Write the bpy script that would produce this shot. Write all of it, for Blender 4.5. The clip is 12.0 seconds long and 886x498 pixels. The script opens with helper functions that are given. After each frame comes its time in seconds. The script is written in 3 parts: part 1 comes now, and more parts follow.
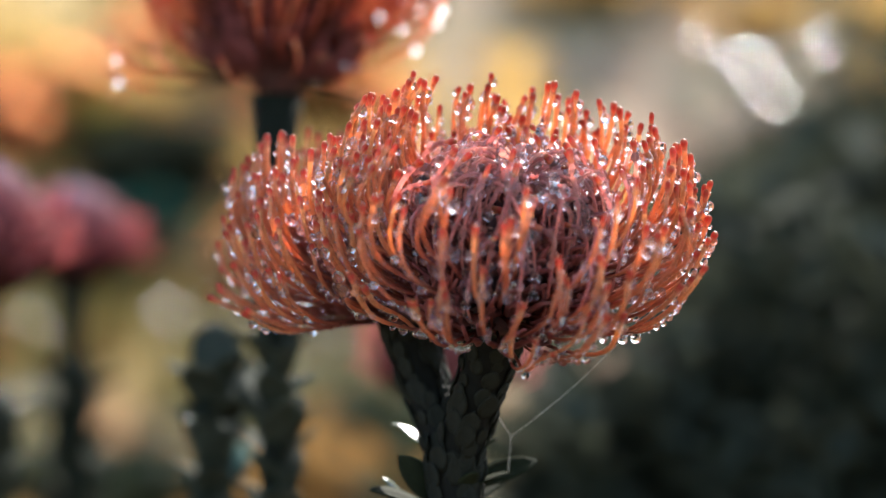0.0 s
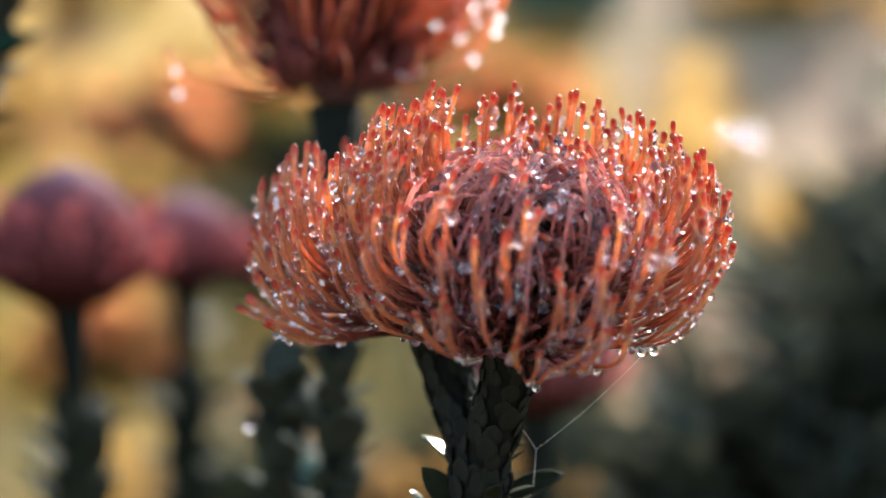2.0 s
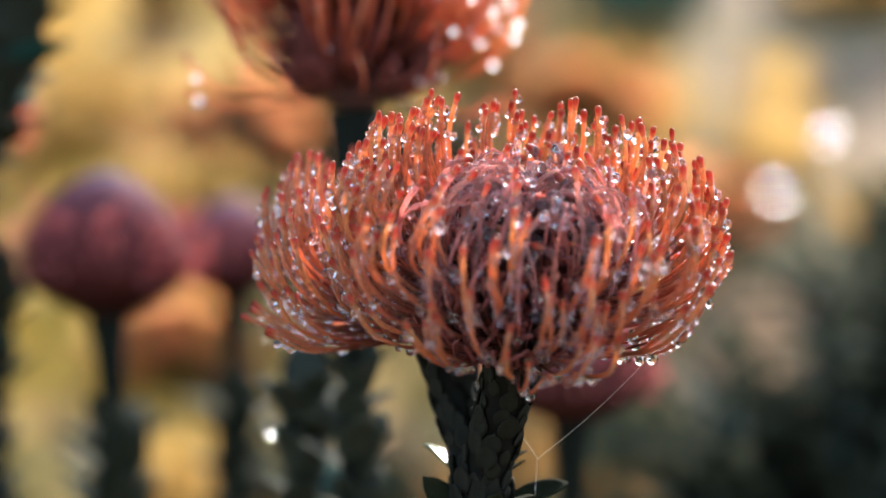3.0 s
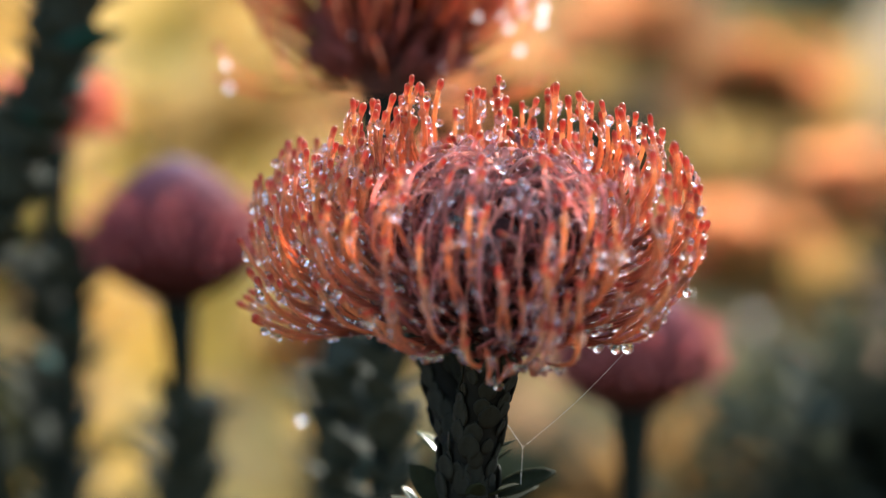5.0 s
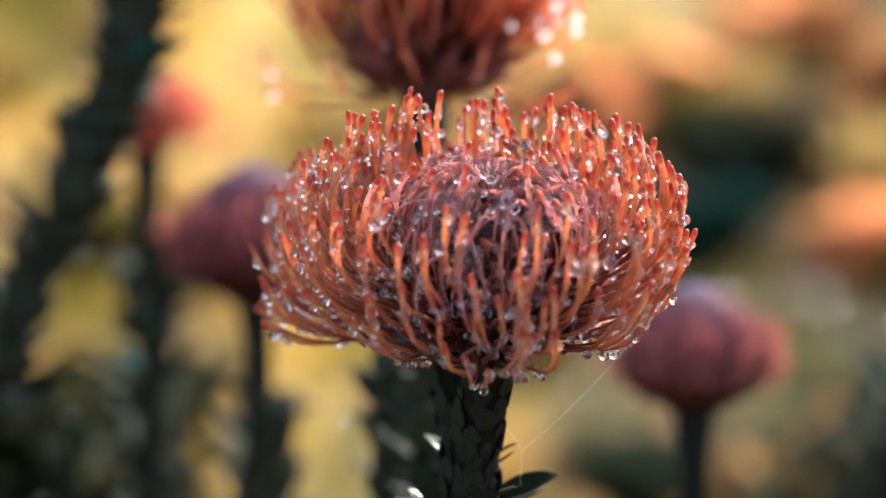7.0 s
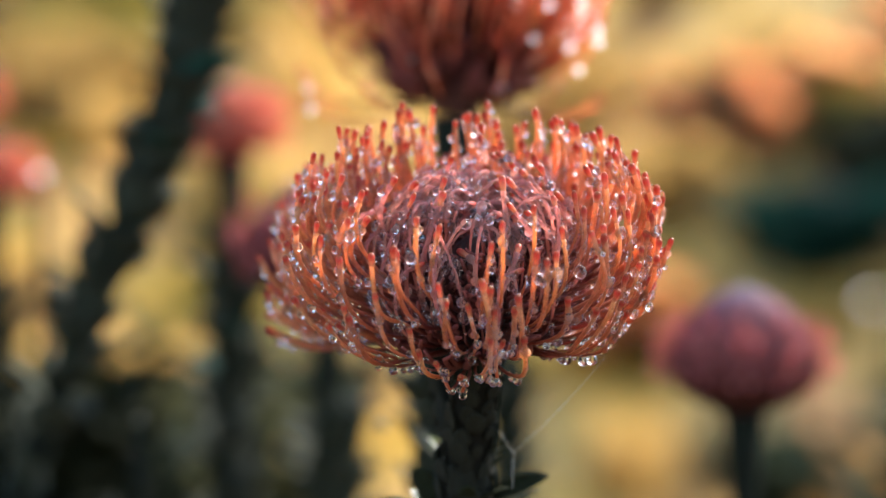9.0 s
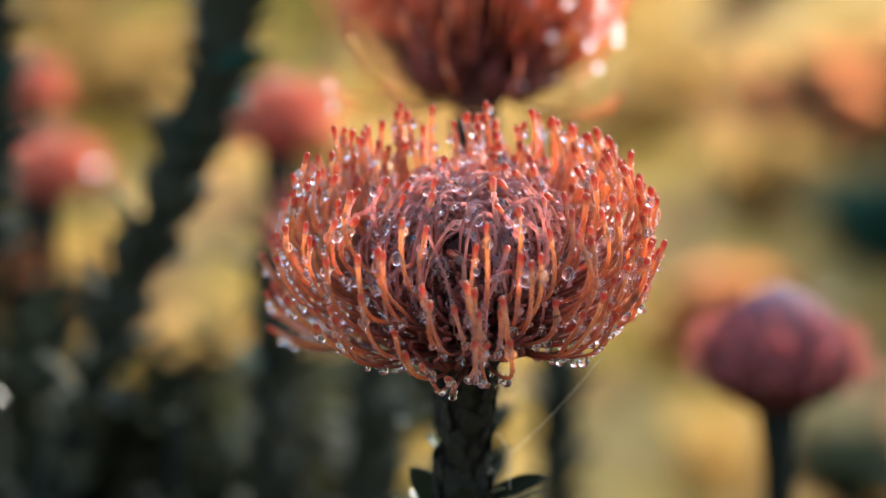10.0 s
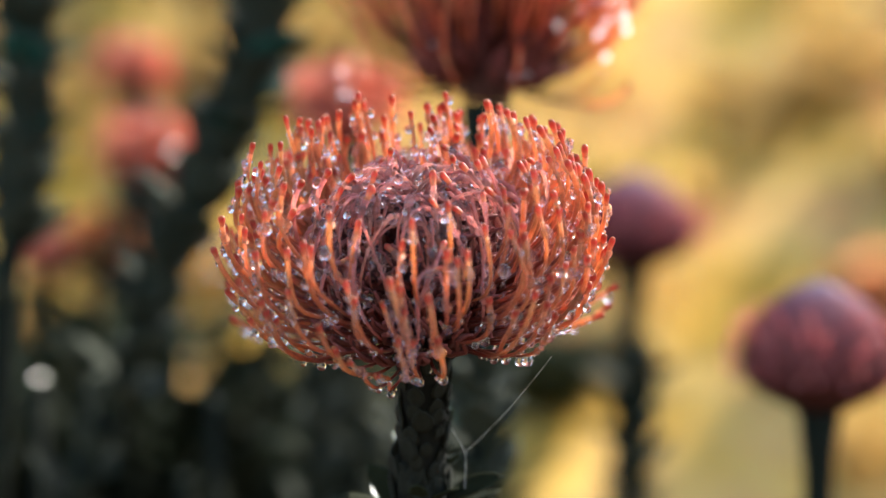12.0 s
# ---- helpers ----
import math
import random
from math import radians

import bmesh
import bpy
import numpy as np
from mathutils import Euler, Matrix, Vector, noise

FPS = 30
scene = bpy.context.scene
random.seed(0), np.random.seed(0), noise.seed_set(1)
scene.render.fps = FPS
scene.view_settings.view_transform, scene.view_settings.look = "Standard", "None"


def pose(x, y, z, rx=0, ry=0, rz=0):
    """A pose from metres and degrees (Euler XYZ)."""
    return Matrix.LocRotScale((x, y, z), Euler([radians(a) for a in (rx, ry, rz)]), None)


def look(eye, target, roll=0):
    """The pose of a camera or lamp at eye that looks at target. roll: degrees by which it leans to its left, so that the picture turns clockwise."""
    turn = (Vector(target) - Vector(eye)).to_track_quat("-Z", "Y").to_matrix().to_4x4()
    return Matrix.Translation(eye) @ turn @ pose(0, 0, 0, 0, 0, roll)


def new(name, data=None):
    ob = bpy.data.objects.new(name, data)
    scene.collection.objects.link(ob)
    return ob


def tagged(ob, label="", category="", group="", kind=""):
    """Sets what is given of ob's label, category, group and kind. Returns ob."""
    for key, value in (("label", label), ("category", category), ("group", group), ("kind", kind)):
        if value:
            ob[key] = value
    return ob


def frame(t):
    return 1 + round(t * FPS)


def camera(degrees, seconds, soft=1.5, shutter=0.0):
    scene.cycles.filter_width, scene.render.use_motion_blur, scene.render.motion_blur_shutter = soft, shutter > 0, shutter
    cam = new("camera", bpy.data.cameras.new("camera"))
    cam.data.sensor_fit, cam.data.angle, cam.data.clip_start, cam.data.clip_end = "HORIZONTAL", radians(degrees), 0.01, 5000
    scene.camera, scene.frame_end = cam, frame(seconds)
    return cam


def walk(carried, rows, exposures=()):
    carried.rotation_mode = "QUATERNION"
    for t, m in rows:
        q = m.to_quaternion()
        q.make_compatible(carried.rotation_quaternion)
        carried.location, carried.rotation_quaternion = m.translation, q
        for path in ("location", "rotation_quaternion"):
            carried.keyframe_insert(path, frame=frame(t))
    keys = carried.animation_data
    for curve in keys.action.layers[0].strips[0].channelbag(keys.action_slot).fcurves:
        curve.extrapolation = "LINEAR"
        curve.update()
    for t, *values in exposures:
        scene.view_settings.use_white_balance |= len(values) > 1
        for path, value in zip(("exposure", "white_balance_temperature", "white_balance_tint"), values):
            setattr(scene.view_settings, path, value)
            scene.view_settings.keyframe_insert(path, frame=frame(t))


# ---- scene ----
cam = camera(21.60, 12.0, soft=1.2)
PATH = [
    (0, look((-0.1488, -0.5455, 0.6925), (-0.0261, -0.0608, 0.6933), -0.12)),
    (0.5, look((-0.1367, -0.5483, 0.6917), (-0.0241, -0.0612, 0.6937), -0.06)),
    (1, look((-0.1249, -0.5505, 0.6920), (-0.0232, -0.0610, 0.6937), -0.16)),
    (1.5, look((-0.1139, -0.5507, 0.6925), (-0.0232, -0.0590, 0.6945), -0.27)),
    (2, look((-0.1017, -0.5503, 0.6933), (-0.0226, -0.0566, 0.6958), -0.17)),
    (2.5, look((-0.0896, -0.5509, 0.6940), (-0.0210, -0.0557, 0.6971), -0.19)),
    (3, look((-0.0772, -0.5520, 0.6954), (-0.0187, -0.0554, 0.6979), -0.22)),
    (5, look((-0.0213, -0.5533, 0.6964), (-0.0067, -0.0536, 0.6953), -0.28)),
    (5.5, look((-0.0090, -0.5560, 0.6970), (-0.0052, -0.0560, 0.6961), -0.30)),
    (6, look((0.0029, -0.5598, 0.6980), (-0.0033, -0.0598, 0.6966), -0.34)),
    (6.5, look((0.0140, -0.5619, 0.6971), (-0.0015, -0.0622, 0.6963), -0.40)),
    (7, look((0.0268, -0.5666, 0.6990), (0.0009, -0.0673, 0.6974), -0.33)),
    (9, look((0.0772, -0.5842, 0.7017), (0.0131, -0.0883, 0.6999), -0.57)),
    (9.5, look((0.0902, -0.5826, 0.7029), (0.0156, -0.0882, 0.7005), -0.40)),
    (10, look((0.1054, -0.5788, 0.7042), (0.0188, -0.0864, 0.7004), -0.30)),
    (10.5, look((0.1207, -0.5720, 0.7049), (0.0235, -0.0816, 0.7004), -0.33)),
    (11, look((0.1384, -0.5641, 0.7064), (0.0306, -0.0759, 0.7011), -0.27)),
    (11.5, look((0.1537, -0.5618, 0.7067), (0.0358, -0.0760, 0.7001), -0.12)),
    (12, look((0.1653, -0.5528, 0.7080), (0.0365, -0.0697, 0.6996), 0.56)),
]
walk(cam, PATH)

# ---------------------------------------------------------------- lens opening
cam.data.dof.use_dof = True
cam.data.dof.focus_distance = 0.572
cam.data.dof.aperture_fstop = cam.data.lens / 17.5
cam.data.dof.aperture_blades = 0

# ---------------------------------------------------------------- light
SUN_AZ, SUN_EL = radians(30), radians(36)      # clockwise from +y, above the horizon
TO_SUN = Vector((math.sin(SUN_AZ) * math.cos(SUN_EL), math.cos(SUN_AZ) * math.cos(SUN_EL), math.sin(SUN_EL)))
world = bpy.data.worlds.new("world")
scene.world = world
world.use_nodes = True
wn = world.node_tree.nodes
sky = wn.new("ShaderNodeTexSky")
sky.sky_type = "NISHITA"
sky.sun_disc = False
sky.sun_elevation, sky.sun_rotation = SUN_EL, SUN_AZ
world.node_tree.links.new(sky.outputs[0], wn["Background"].inputs[0])
wn["Background"].inputs[1].default_value = 0.15
sun = new("sun", bpy.data.lights.new("sun", "SUN"))
sun.data.energy, sun.data.angle, sun.data.color = 4.5, radians(0.53), (1.0, 0.955, 0.88)
sun.matrix_world = look(TO_SUN * 6, (0, 0, 0))
scene.view_settings.exposure = 1.9


# ---------------------------------------------------------------- materials
def material(name):
    m = bpy.data.materials.new(name)
    m.use_nodes = True
    t = m.node_tree
    return m, t, t.nodes["Principled BSDF"], t.nodes["Material Output"]


def ramp(t, stops, source):
    r = t.nodes.new("ShaderNodeValToRGB")
    while len(r.color_ramp.elements) < len(stops):
        r.color_ramp.elements.new(0.5)
    for e, (p, c) in zip(r.color_ramp.elements, stops):
        e.position, e.color = p, (*c, 1)
    t.links.new(source, r.inputs[0])
    return r.outputs[0]


def noise_tex(t, scale, detail=3.0, coords="Object"):
    n = t.nodes.new("ShaderNodeTexNoise")
    n.inputs["Scale"].default_value, n.inputs["Detail"].default_value = scale, detail
    c = t.nodes.new("ShaderNodeTexCoord")
    t.links.new(c.outputs[coords], n.inputs["Vector"])
    return n.outputs[0]


def mixc(t, fac, a, b, mode="MIX"):
    m = t.nodes.new("ShaderNodeMix")
    m.data_type, m.blend_type = "RGBA", mode
    for socket, value in ((m.inputs[0], fac), (m.inputs[6], a), (m.inputs[7], b)):
        if isinstance(value, (int, float)):
            socket.default_value = value
        elif isinstance(value, tuple):
            socket.default_value = (*value, 1)
        else:
            t.links.new(value, socket)
    return m.outputs[2]


def bump(t, height, strength, distance, bsdf):
    b = t.nodes.new("ShaderNodeBump")
    b.inputs["Strength"].default_value, b.inputs["Distance"].default_value = strength, distance
    t.links.new(height, b.inputs["Height"])
    t.links.new(b.outputs[0], bsdf.inputs["Normal"])


def glow_through(t, bsdf, out, colour, share):
    """Light that passes through thin plant tissue."""
    tr = t.nodes.new("ShaderNodeBsdfTranslucent")
    mx = t.nodes.new("ShaderNodeMixShader")
    mx.inputs[0].default_value = share
    if isinstance(colour, tuple):
        tr.inputs[0].default_value = (*colour, 1)
    else:
        t.links.new(colour, tr.inputs[0])
    t.links.new(bsdf.outputs[0], mx.inputs[1])
    t.links.new(tr.outputs[0], mx.inputs[2])
    t.links.new(mx.outputs[0], out.inputs[0])


def style_material(name, stops, rough, share, wet, shine=0.4):
    m, t, b, out = material(name)
    a = t.nodes.new("ShaderNodeAttribute")
    a.attribute_name = "along"
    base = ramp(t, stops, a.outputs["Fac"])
    info = t.nodes.new("ShaderNodeObjectInfo")
    tint = ramp(t, [(0, (0.82, 0.74, 0.74)), (0.5, (1, 1, 1)), (1, (1.0, 1.12, 1.0))], info.outputs["Random"])
    c = mixc(t, 1.0, base, tint, "MULTIPLY")
    n = noise_tex(t, 900.0)
    grain = ramp(t, [(0.3, (0.75, 0.7, 0.7)), (0.7, (1.0, 1.0, 1.0))], n)
    c = mixc(t, 1.0, c, grain, "MULTIPLY")
    t.links.new(c, b.inputs["Base Color"])
    b.inputs["Roughness"].default_value = rough
    b.inputs["Coat Weight"].default_value = wet
    b.inputs["Specular IOR Level"].default_value = shine
    b.inputs["Coat Roughness"].default_value = 0.18
    bump(t, n, 0.25, 0.0004, b)
    glow_through(t, b, out, c, share)
    return m


def leaf_material(name, dark, light, rough, share, scale=60.0, shine=0.25):
    m, t, b, out = material(name)
    n = noise_tex(t, scale)
    info = t.nodes.new("ShaderNodeObjectInfo")
    geo = t.nodes.new("ShaderNodeNewGeometry")
    f = t.nodes.new("ShaderNodeMath")
    f.operation = "MULTIPLY_ADD"
    f.inputs[1].default_value = 0.55
    t.links.new(geo.outputs["Random Per Island"], f.inputs[0])
    t.links.new(n, f.inputs[2])
    c = ramp(t, [(0.3, dark), (1.1, light)], f.outputs[0])
    t.links.new(c, b.inputs["Base Color"])
    b.inputs["Roughness"].default_value = rough
    b.inputs["Specular IOR Level"].default_value = shine
    bump(t, n, 0.3, 0.001, b)
    glow_through(t, b, out, c, share)
    return m


# M_STYLE bases: crimson pigment, darkened further for shade low in the head
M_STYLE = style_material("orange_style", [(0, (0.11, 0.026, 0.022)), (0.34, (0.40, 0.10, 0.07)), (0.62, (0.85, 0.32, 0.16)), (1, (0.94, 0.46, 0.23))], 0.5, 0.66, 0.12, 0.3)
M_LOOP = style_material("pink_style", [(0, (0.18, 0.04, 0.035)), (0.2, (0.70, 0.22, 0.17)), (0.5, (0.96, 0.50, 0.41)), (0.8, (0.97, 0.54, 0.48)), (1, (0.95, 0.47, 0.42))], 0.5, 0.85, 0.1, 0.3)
# orange style again, with the shade under the bowl painted into its base
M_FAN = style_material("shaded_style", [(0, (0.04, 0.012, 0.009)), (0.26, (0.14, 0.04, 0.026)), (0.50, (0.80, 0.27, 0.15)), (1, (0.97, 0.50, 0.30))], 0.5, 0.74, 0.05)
M_TIP = style_material("style_tip", [(0, (0.93, 0.43, 0.24)), (0.3, (0.88, 0.28, 0.15)), (0.55, (0.72, 0.10, 0.07)), (1, (0.36, 0.15, 0.05))], 0.45, 0.45, 0.05, 0.25)
M_CURL = style_material("dark_perianth", [(0, (0.13, 0.035, 0.03)), (1, (0.34, 0.09, 0.075))], 0.6, 0.2, 0.0)
M_BUD = style_material("bud_style", [(0, (0.34, 0.08, 0.08)), (0.5, (0.66, 0.24, 0.24)), (1, (0.86, 0.44, 0.43))], 0.6, 0.78, 0.0, 0.12)
# dome colour darkens downwards; its blue-grey top paints in sky light
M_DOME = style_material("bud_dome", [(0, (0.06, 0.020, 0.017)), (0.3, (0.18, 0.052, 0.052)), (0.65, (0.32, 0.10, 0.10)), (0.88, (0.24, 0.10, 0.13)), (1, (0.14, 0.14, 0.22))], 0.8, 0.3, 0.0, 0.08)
M_CORALDOME = style_material("coral_dome", [(0, (0.40, 0.10, 0.07)), (0.4, (0.80, 0.28, 0.19)), (1, (0.96, 0.48, 0.34))], 0.6, 0.65, 0.0)
M_CORAL = style_material("coral_style", [(0, (0.45, 0.11, 0.08)), (0.5, (0.95, 0.40, 0.28)), (1, (0.97, 0.50, 0.36))], 0.5, 0.65, 0.0)
M_ORANGEBUD = style_material("orange_bud", [(0, (0.60, 0.18, 0.05)), (0.4, (0.90, 0.38, 0.14)), (1, (0.98, 0.50, 0.22))], 0.6, 0.68, 0.0)
M_CORE, ct, cb, _ = material("flower_core")
cn = noise_tex(ct, 500)
ct.links.new(ramp(ct, [(0.3, (0.03, 0.012, 0.010)), (0.7, (0.10, 0.03, 0.025))], cn), cb.inputs["Base Color"])
cb.inputs["Roughness"].default_value = 0.8
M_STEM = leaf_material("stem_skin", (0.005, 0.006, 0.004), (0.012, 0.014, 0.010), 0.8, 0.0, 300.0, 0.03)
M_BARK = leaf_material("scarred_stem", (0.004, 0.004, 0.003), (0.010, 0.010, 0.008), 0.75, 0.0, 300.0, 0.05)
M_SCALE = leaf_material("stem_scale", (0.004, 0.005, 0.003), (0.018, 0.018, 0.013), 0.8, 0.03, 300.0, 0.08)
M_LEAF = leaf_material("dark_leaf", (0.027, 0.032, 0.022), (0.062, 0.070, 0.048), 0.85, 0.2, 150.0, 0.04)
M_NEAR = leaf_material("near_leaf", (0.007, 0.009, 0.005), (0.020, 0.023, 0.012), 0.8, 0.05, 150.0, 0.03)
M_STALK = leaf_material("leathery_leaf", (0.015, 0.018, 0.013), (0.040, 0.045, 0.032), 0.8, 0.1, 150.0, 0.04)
# blue-green; on the stalks it paints sky sheen onto some leaves
M_TEAL = leaf_material("blue_green_leaf", (0.010, 0.030, 0.026), (0.022, 0.085, 0.070), 0.75, 0.2, 150.0, 0.06)
M_TURQUOISE = leaf_material("turquoise_leaf", (0.07, 0.22, 0.20), (0.15, 0.38, 0.34), 0.7, 0.4, 60.0, 0.1)
M_WET = leaf_material("wet_leaf", (0.05, 0.07, 0.03), (0.10, 0.12, 0.05), 0.24, 0.1, 40.0, 0.8)
M_HERB = leaf_material("shrub_green", (0.018, 0.026, 0.016), (0.055, 0.070, 0.040), 0.8, 0.2, 60.0, 0.06)
M_OLIVE = leaf_material("olive_leaf", (0.026, 0.029, 0.013), (0.080, 0.078, 0.032), 0.8, 0.3, 60.0, 0.06)
M_DRY = leaf_material("dry_brown_leaf", (0.10, 0.055, 0.02), (0.32, 0.18, 0.06), 0.8, 0.45, 30.0, 0.06)
# gloss of the added reflector leaves, set for brighter and softer sun discs
M_GLINT = leaf_material("glint_leaf", (0.06, 0.07, 0.03), (0.12, 0.12, 0.05), 0.24, 0.1, 40.0, 0.7)
M_SOFT_GLINT = leaf_material("soft_glint_leaf", (0.06, 0.07, 0.03), (0.12, 0.12, 0.05), 0.42, 0.1, 40.0, 0.7)
M_GRASS = leaf_material("golden_grass", (0.42, 0.245, 0.06), (0.56, 0.37, 0.13), 0.6, 0.6, 8.0, 0.1)
M_ORANGE = leaf_material("orange_blossom", (0.75, 0.27, 0.09), (0.95, 0.50, 0.24), 0.6, 0.68, 30.0, 0.15)
M_SHRUB = leaf_material("shrub_leaf", (0.18, 0.15, 0.03), (0.42, 0.32, 0.08), 0.5, 0.55, 30.0)


def water_material(name, clear):
    """Clear water; clear: the share of light that goes straight through a small bead."""
    m, t, b, out = material(name)
    b.inputs["Base Color"].default_value = (1, 1, 1, 1)
    b.inputs["Transmission Weight"].default_value = 1.0
    b.inputs["IOR"].default_value = 1.33
    b.inputs["Roughness"].default_value = 0.0
    mx = t.nodes.new("ShaderNodeMixShader")
    mx.inputs[0].default_value = clear
    t.links.new(b.outputs[0], mx.inputs[1])
    t.links.new(t.nodes.new("ShaderNodeBsdfTransparent").outputs[0], mx.inputs[2])
    t.links.new(mx.outputs[0], out.inputs[0])
    return m


M_WATER = water_material("water", 0.04)
M_BEAD = water_material("fine_dew", 0.25)
# white translucency mixed into these drops stands in for sun glints
M_DEW, wt, wb, wo = material("glint_water")
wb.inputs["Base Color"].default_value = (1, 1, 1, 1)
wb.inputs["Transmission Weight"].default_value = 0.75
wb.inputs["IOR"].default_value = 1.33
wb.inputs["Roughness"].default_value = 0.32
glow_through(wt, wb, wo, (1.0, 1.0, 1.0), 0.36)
M_SILK, wt, wb, _ = material("spider_silk")
wb.inputs["Base Color"].default_value = (0.75, 0.72, 0.65, 1)
wb.inputs["Roughness"].default_value = 0.3

M_GROUND, gt, gb, _ = material("dry_ground")
g1 = noise_tex(gt, 3.8, 2.5)
g2 = noise_tex(gt, 14.0, 4.0)
gc = ramp(gt, [(0.30, (0.32, 0.21, 0.035)), (0.38, (0.46, 0.25, 0.03)), (0.46, (0.66, 0.37, 0.055)), (0.54, (0.70, 0.44, 0.125)), (0.62, (0.58, 0.27, 0.09)), (0.70, (0.36, 0.23, 0.05))], g1)
gxyz = gt.nodes.new("ShaderNodeSeparateXYZ")
gt.links.new(gt.nodes.new("ShaderNodeTexCoord").outputs["Object"], gxyz.inputs[0])
gmap = gt.nodes.new("ShaderNodeMapRange")
gmap.inputs["From Min"].default_value, gmap.inputs["From Max"].default_value, gmap.inputs["To Max"].default_value = -0.3, 1.0, 0.85
gt.links.new(gxyz.outputs[0], gmap.inputs["Value"])
gsand = ramp(gt, [(0.32, (0.12, 0.13, 0.09)), (0.44, (0.20, 0.163, 0.10)), (0.54, (0.25, 0.218, 0.165)), (0.64, (0.27, 0.16, 0.105)), (0.72, (0.13, 0.13, 0.09))], g1)
gc = mixc(gt, gmap.outputs[0], gc, gsand)
gbed = gt.nodes.new("ShaderNodeMapRange")
gbed.inputs["From Min"].default_value, gbed.inputs["From Max"].default_value = 2.2, 1.2
gt.links.new(gxyz.outputs[1], gbed.inputs["Value"])
gsoil = ramp(gt, [(0.3, (0.045, 0.030, 0.017)), (0.5, (0.11, 0.072, 0.039)), (0.7, (0.18, 0.125, 0.068))], noise_tex(gt, 9.0, 6.0))
gc = mixc(gt, gbed.outputs[0], gc, gsoil)
gd = ramp(gt, [(0.3, (0.6, 0.55, 0.5)), (0.7, (1.1, 1.1, 1.1))], g2)
gt.links.new(mixc(gt, 1.0, gc, gd, "MULTIPLY"), gb.inputs["Base Color"])
gb.inputs["Roughness"].default_value = 0.95
gb.inputs["Specular IOR Level"].default_value = 0.08
bump(gt, g2, 0.6, 0.03, gb)


# ---------------------------------------------------------------- mesh helpers
def link_mesh(name, verts, faces, mat, smooth=True, along=None):
    me = bpy.data.meshes.new(name)
    me.from_pydata([tuple(v) for v in verts], [], faces)
    me.materials.append(mat)
    if smooth:
        me.polygons.foreach_set("use_smooth", [True] * len(me.polygons))
    if along is not None:
        at = me.attributes.new("along", "FLOAT", "POINT")
        at.data.foreach_set("value", along)
    me.update()
    return me


def piece(name, me, parent, m=None, label=""):
    """One mesh object under a thing or a part."""
    ob = new(name, me)
    ob.parent = parent
    if m is not None:
        ob.matrix_basis = m
    if label:
        tagged(ob, label)
    return ob


def thing(name, at, label, category, group="", kind=""):
    ob = new(name)
    ob.location = at
    ob.empty_display_size = 0.02
    return tagged(ob, label, category, group, kind)


def bezier(p0, p1, p2, p3, n):
    out = []
    for i in range(n + 1):
        t = i / n
        s = 1 - t
        out.append(p0 * s ** 3 + p1 * 3 * s * s * t + p2 * 3 * s * t * t + p3 * t ** 3)
    return out


def tube(points, radii, sides=6, cap=True):
    """A tube along points: vertices, faces and each vertex's share of the way."""
    verts, faces, along = [], [], []
    n = len(points)
    ref = Vector((0.3, 0.5, 0.81))
    for i, p in enumerate(points):
        d = (points[min(i + 1, n - 1)] - points[max(i - 1, 0)]).normalized()
        a = d.cross(ref)
        if a.length < 1e-4:
            a = d.cross(Vector((1, 0, 0)))
        a.normalize()
        b = d.cross(a)
        for k in range(sides):
            w = 2 * math.pi * k / sides
            verts.append(p + (a * math.cos(w) + b * math.sin(w)) * radii[i])
            along.append(i / (n - 1))
    for i in range(n - 1):
        for k in range(sides):
            k2 = (k + 1) % sides
            faces.append((i * sides + k, i * sides + k2, (i + 1) * sides + k2, (i + 1) * sides + k))
    if cap:
        faces.append(tuple(reversed(range(sides))))
        faces.append(tuple(range((n - 1) * sides, n * sides)))
    return verts, faces, along


class Joined:
    """Gathers many small pieces into one mesh."""

    def __init__(self):
        self.v, self.f, self.a = [], [], []

    def add(self, verts, faces, along=None):
        k = len(self.v)
        self.v += verts
        self.f += [tuple(i + k for i in f) for f in faces]
        self.a += along if along is not None else [0.5] * len(verts)

    def mesh(self, name, mat):
        return link_mesh(name, self.v, self.f, mat, True, self.a)


def ball(centre, r, rings=6, seg=10, stretch=1.0):
    verts = [centre + Vector((0, 0, -r * stretch))]
    for i in range(1, rings):
        p = -math.pi / 2 + math.pi * i / rings
        for k in range(seg):
            w = 2 * math.pi * k / seg
            verts.append(centre + Vector((r * math.cos(p) * math.cos(w), r * math.cos(p) * math.sin(w), r * stretch * math.sin(p))))
    verts.append(centre + Vector((0, 0, r * stretch)))
    faces = [(0, 1 + (k + 1) % seg, 1 + k) for k in range(seg)]
    for i in range(rings - 2):
        for k in range(seg):
            a, b = 1 + i * seg + k, 1 + i * seg + (k + 1) % seg
            faces.append((a, b, b + seg, a + seg))
    top = len(verts) - 1
    last = 1 + (rings - 2) * seg
    faces += [(last + k, last + (k + 1) % seg, top) for k in range(seg)]
    return verts, faces


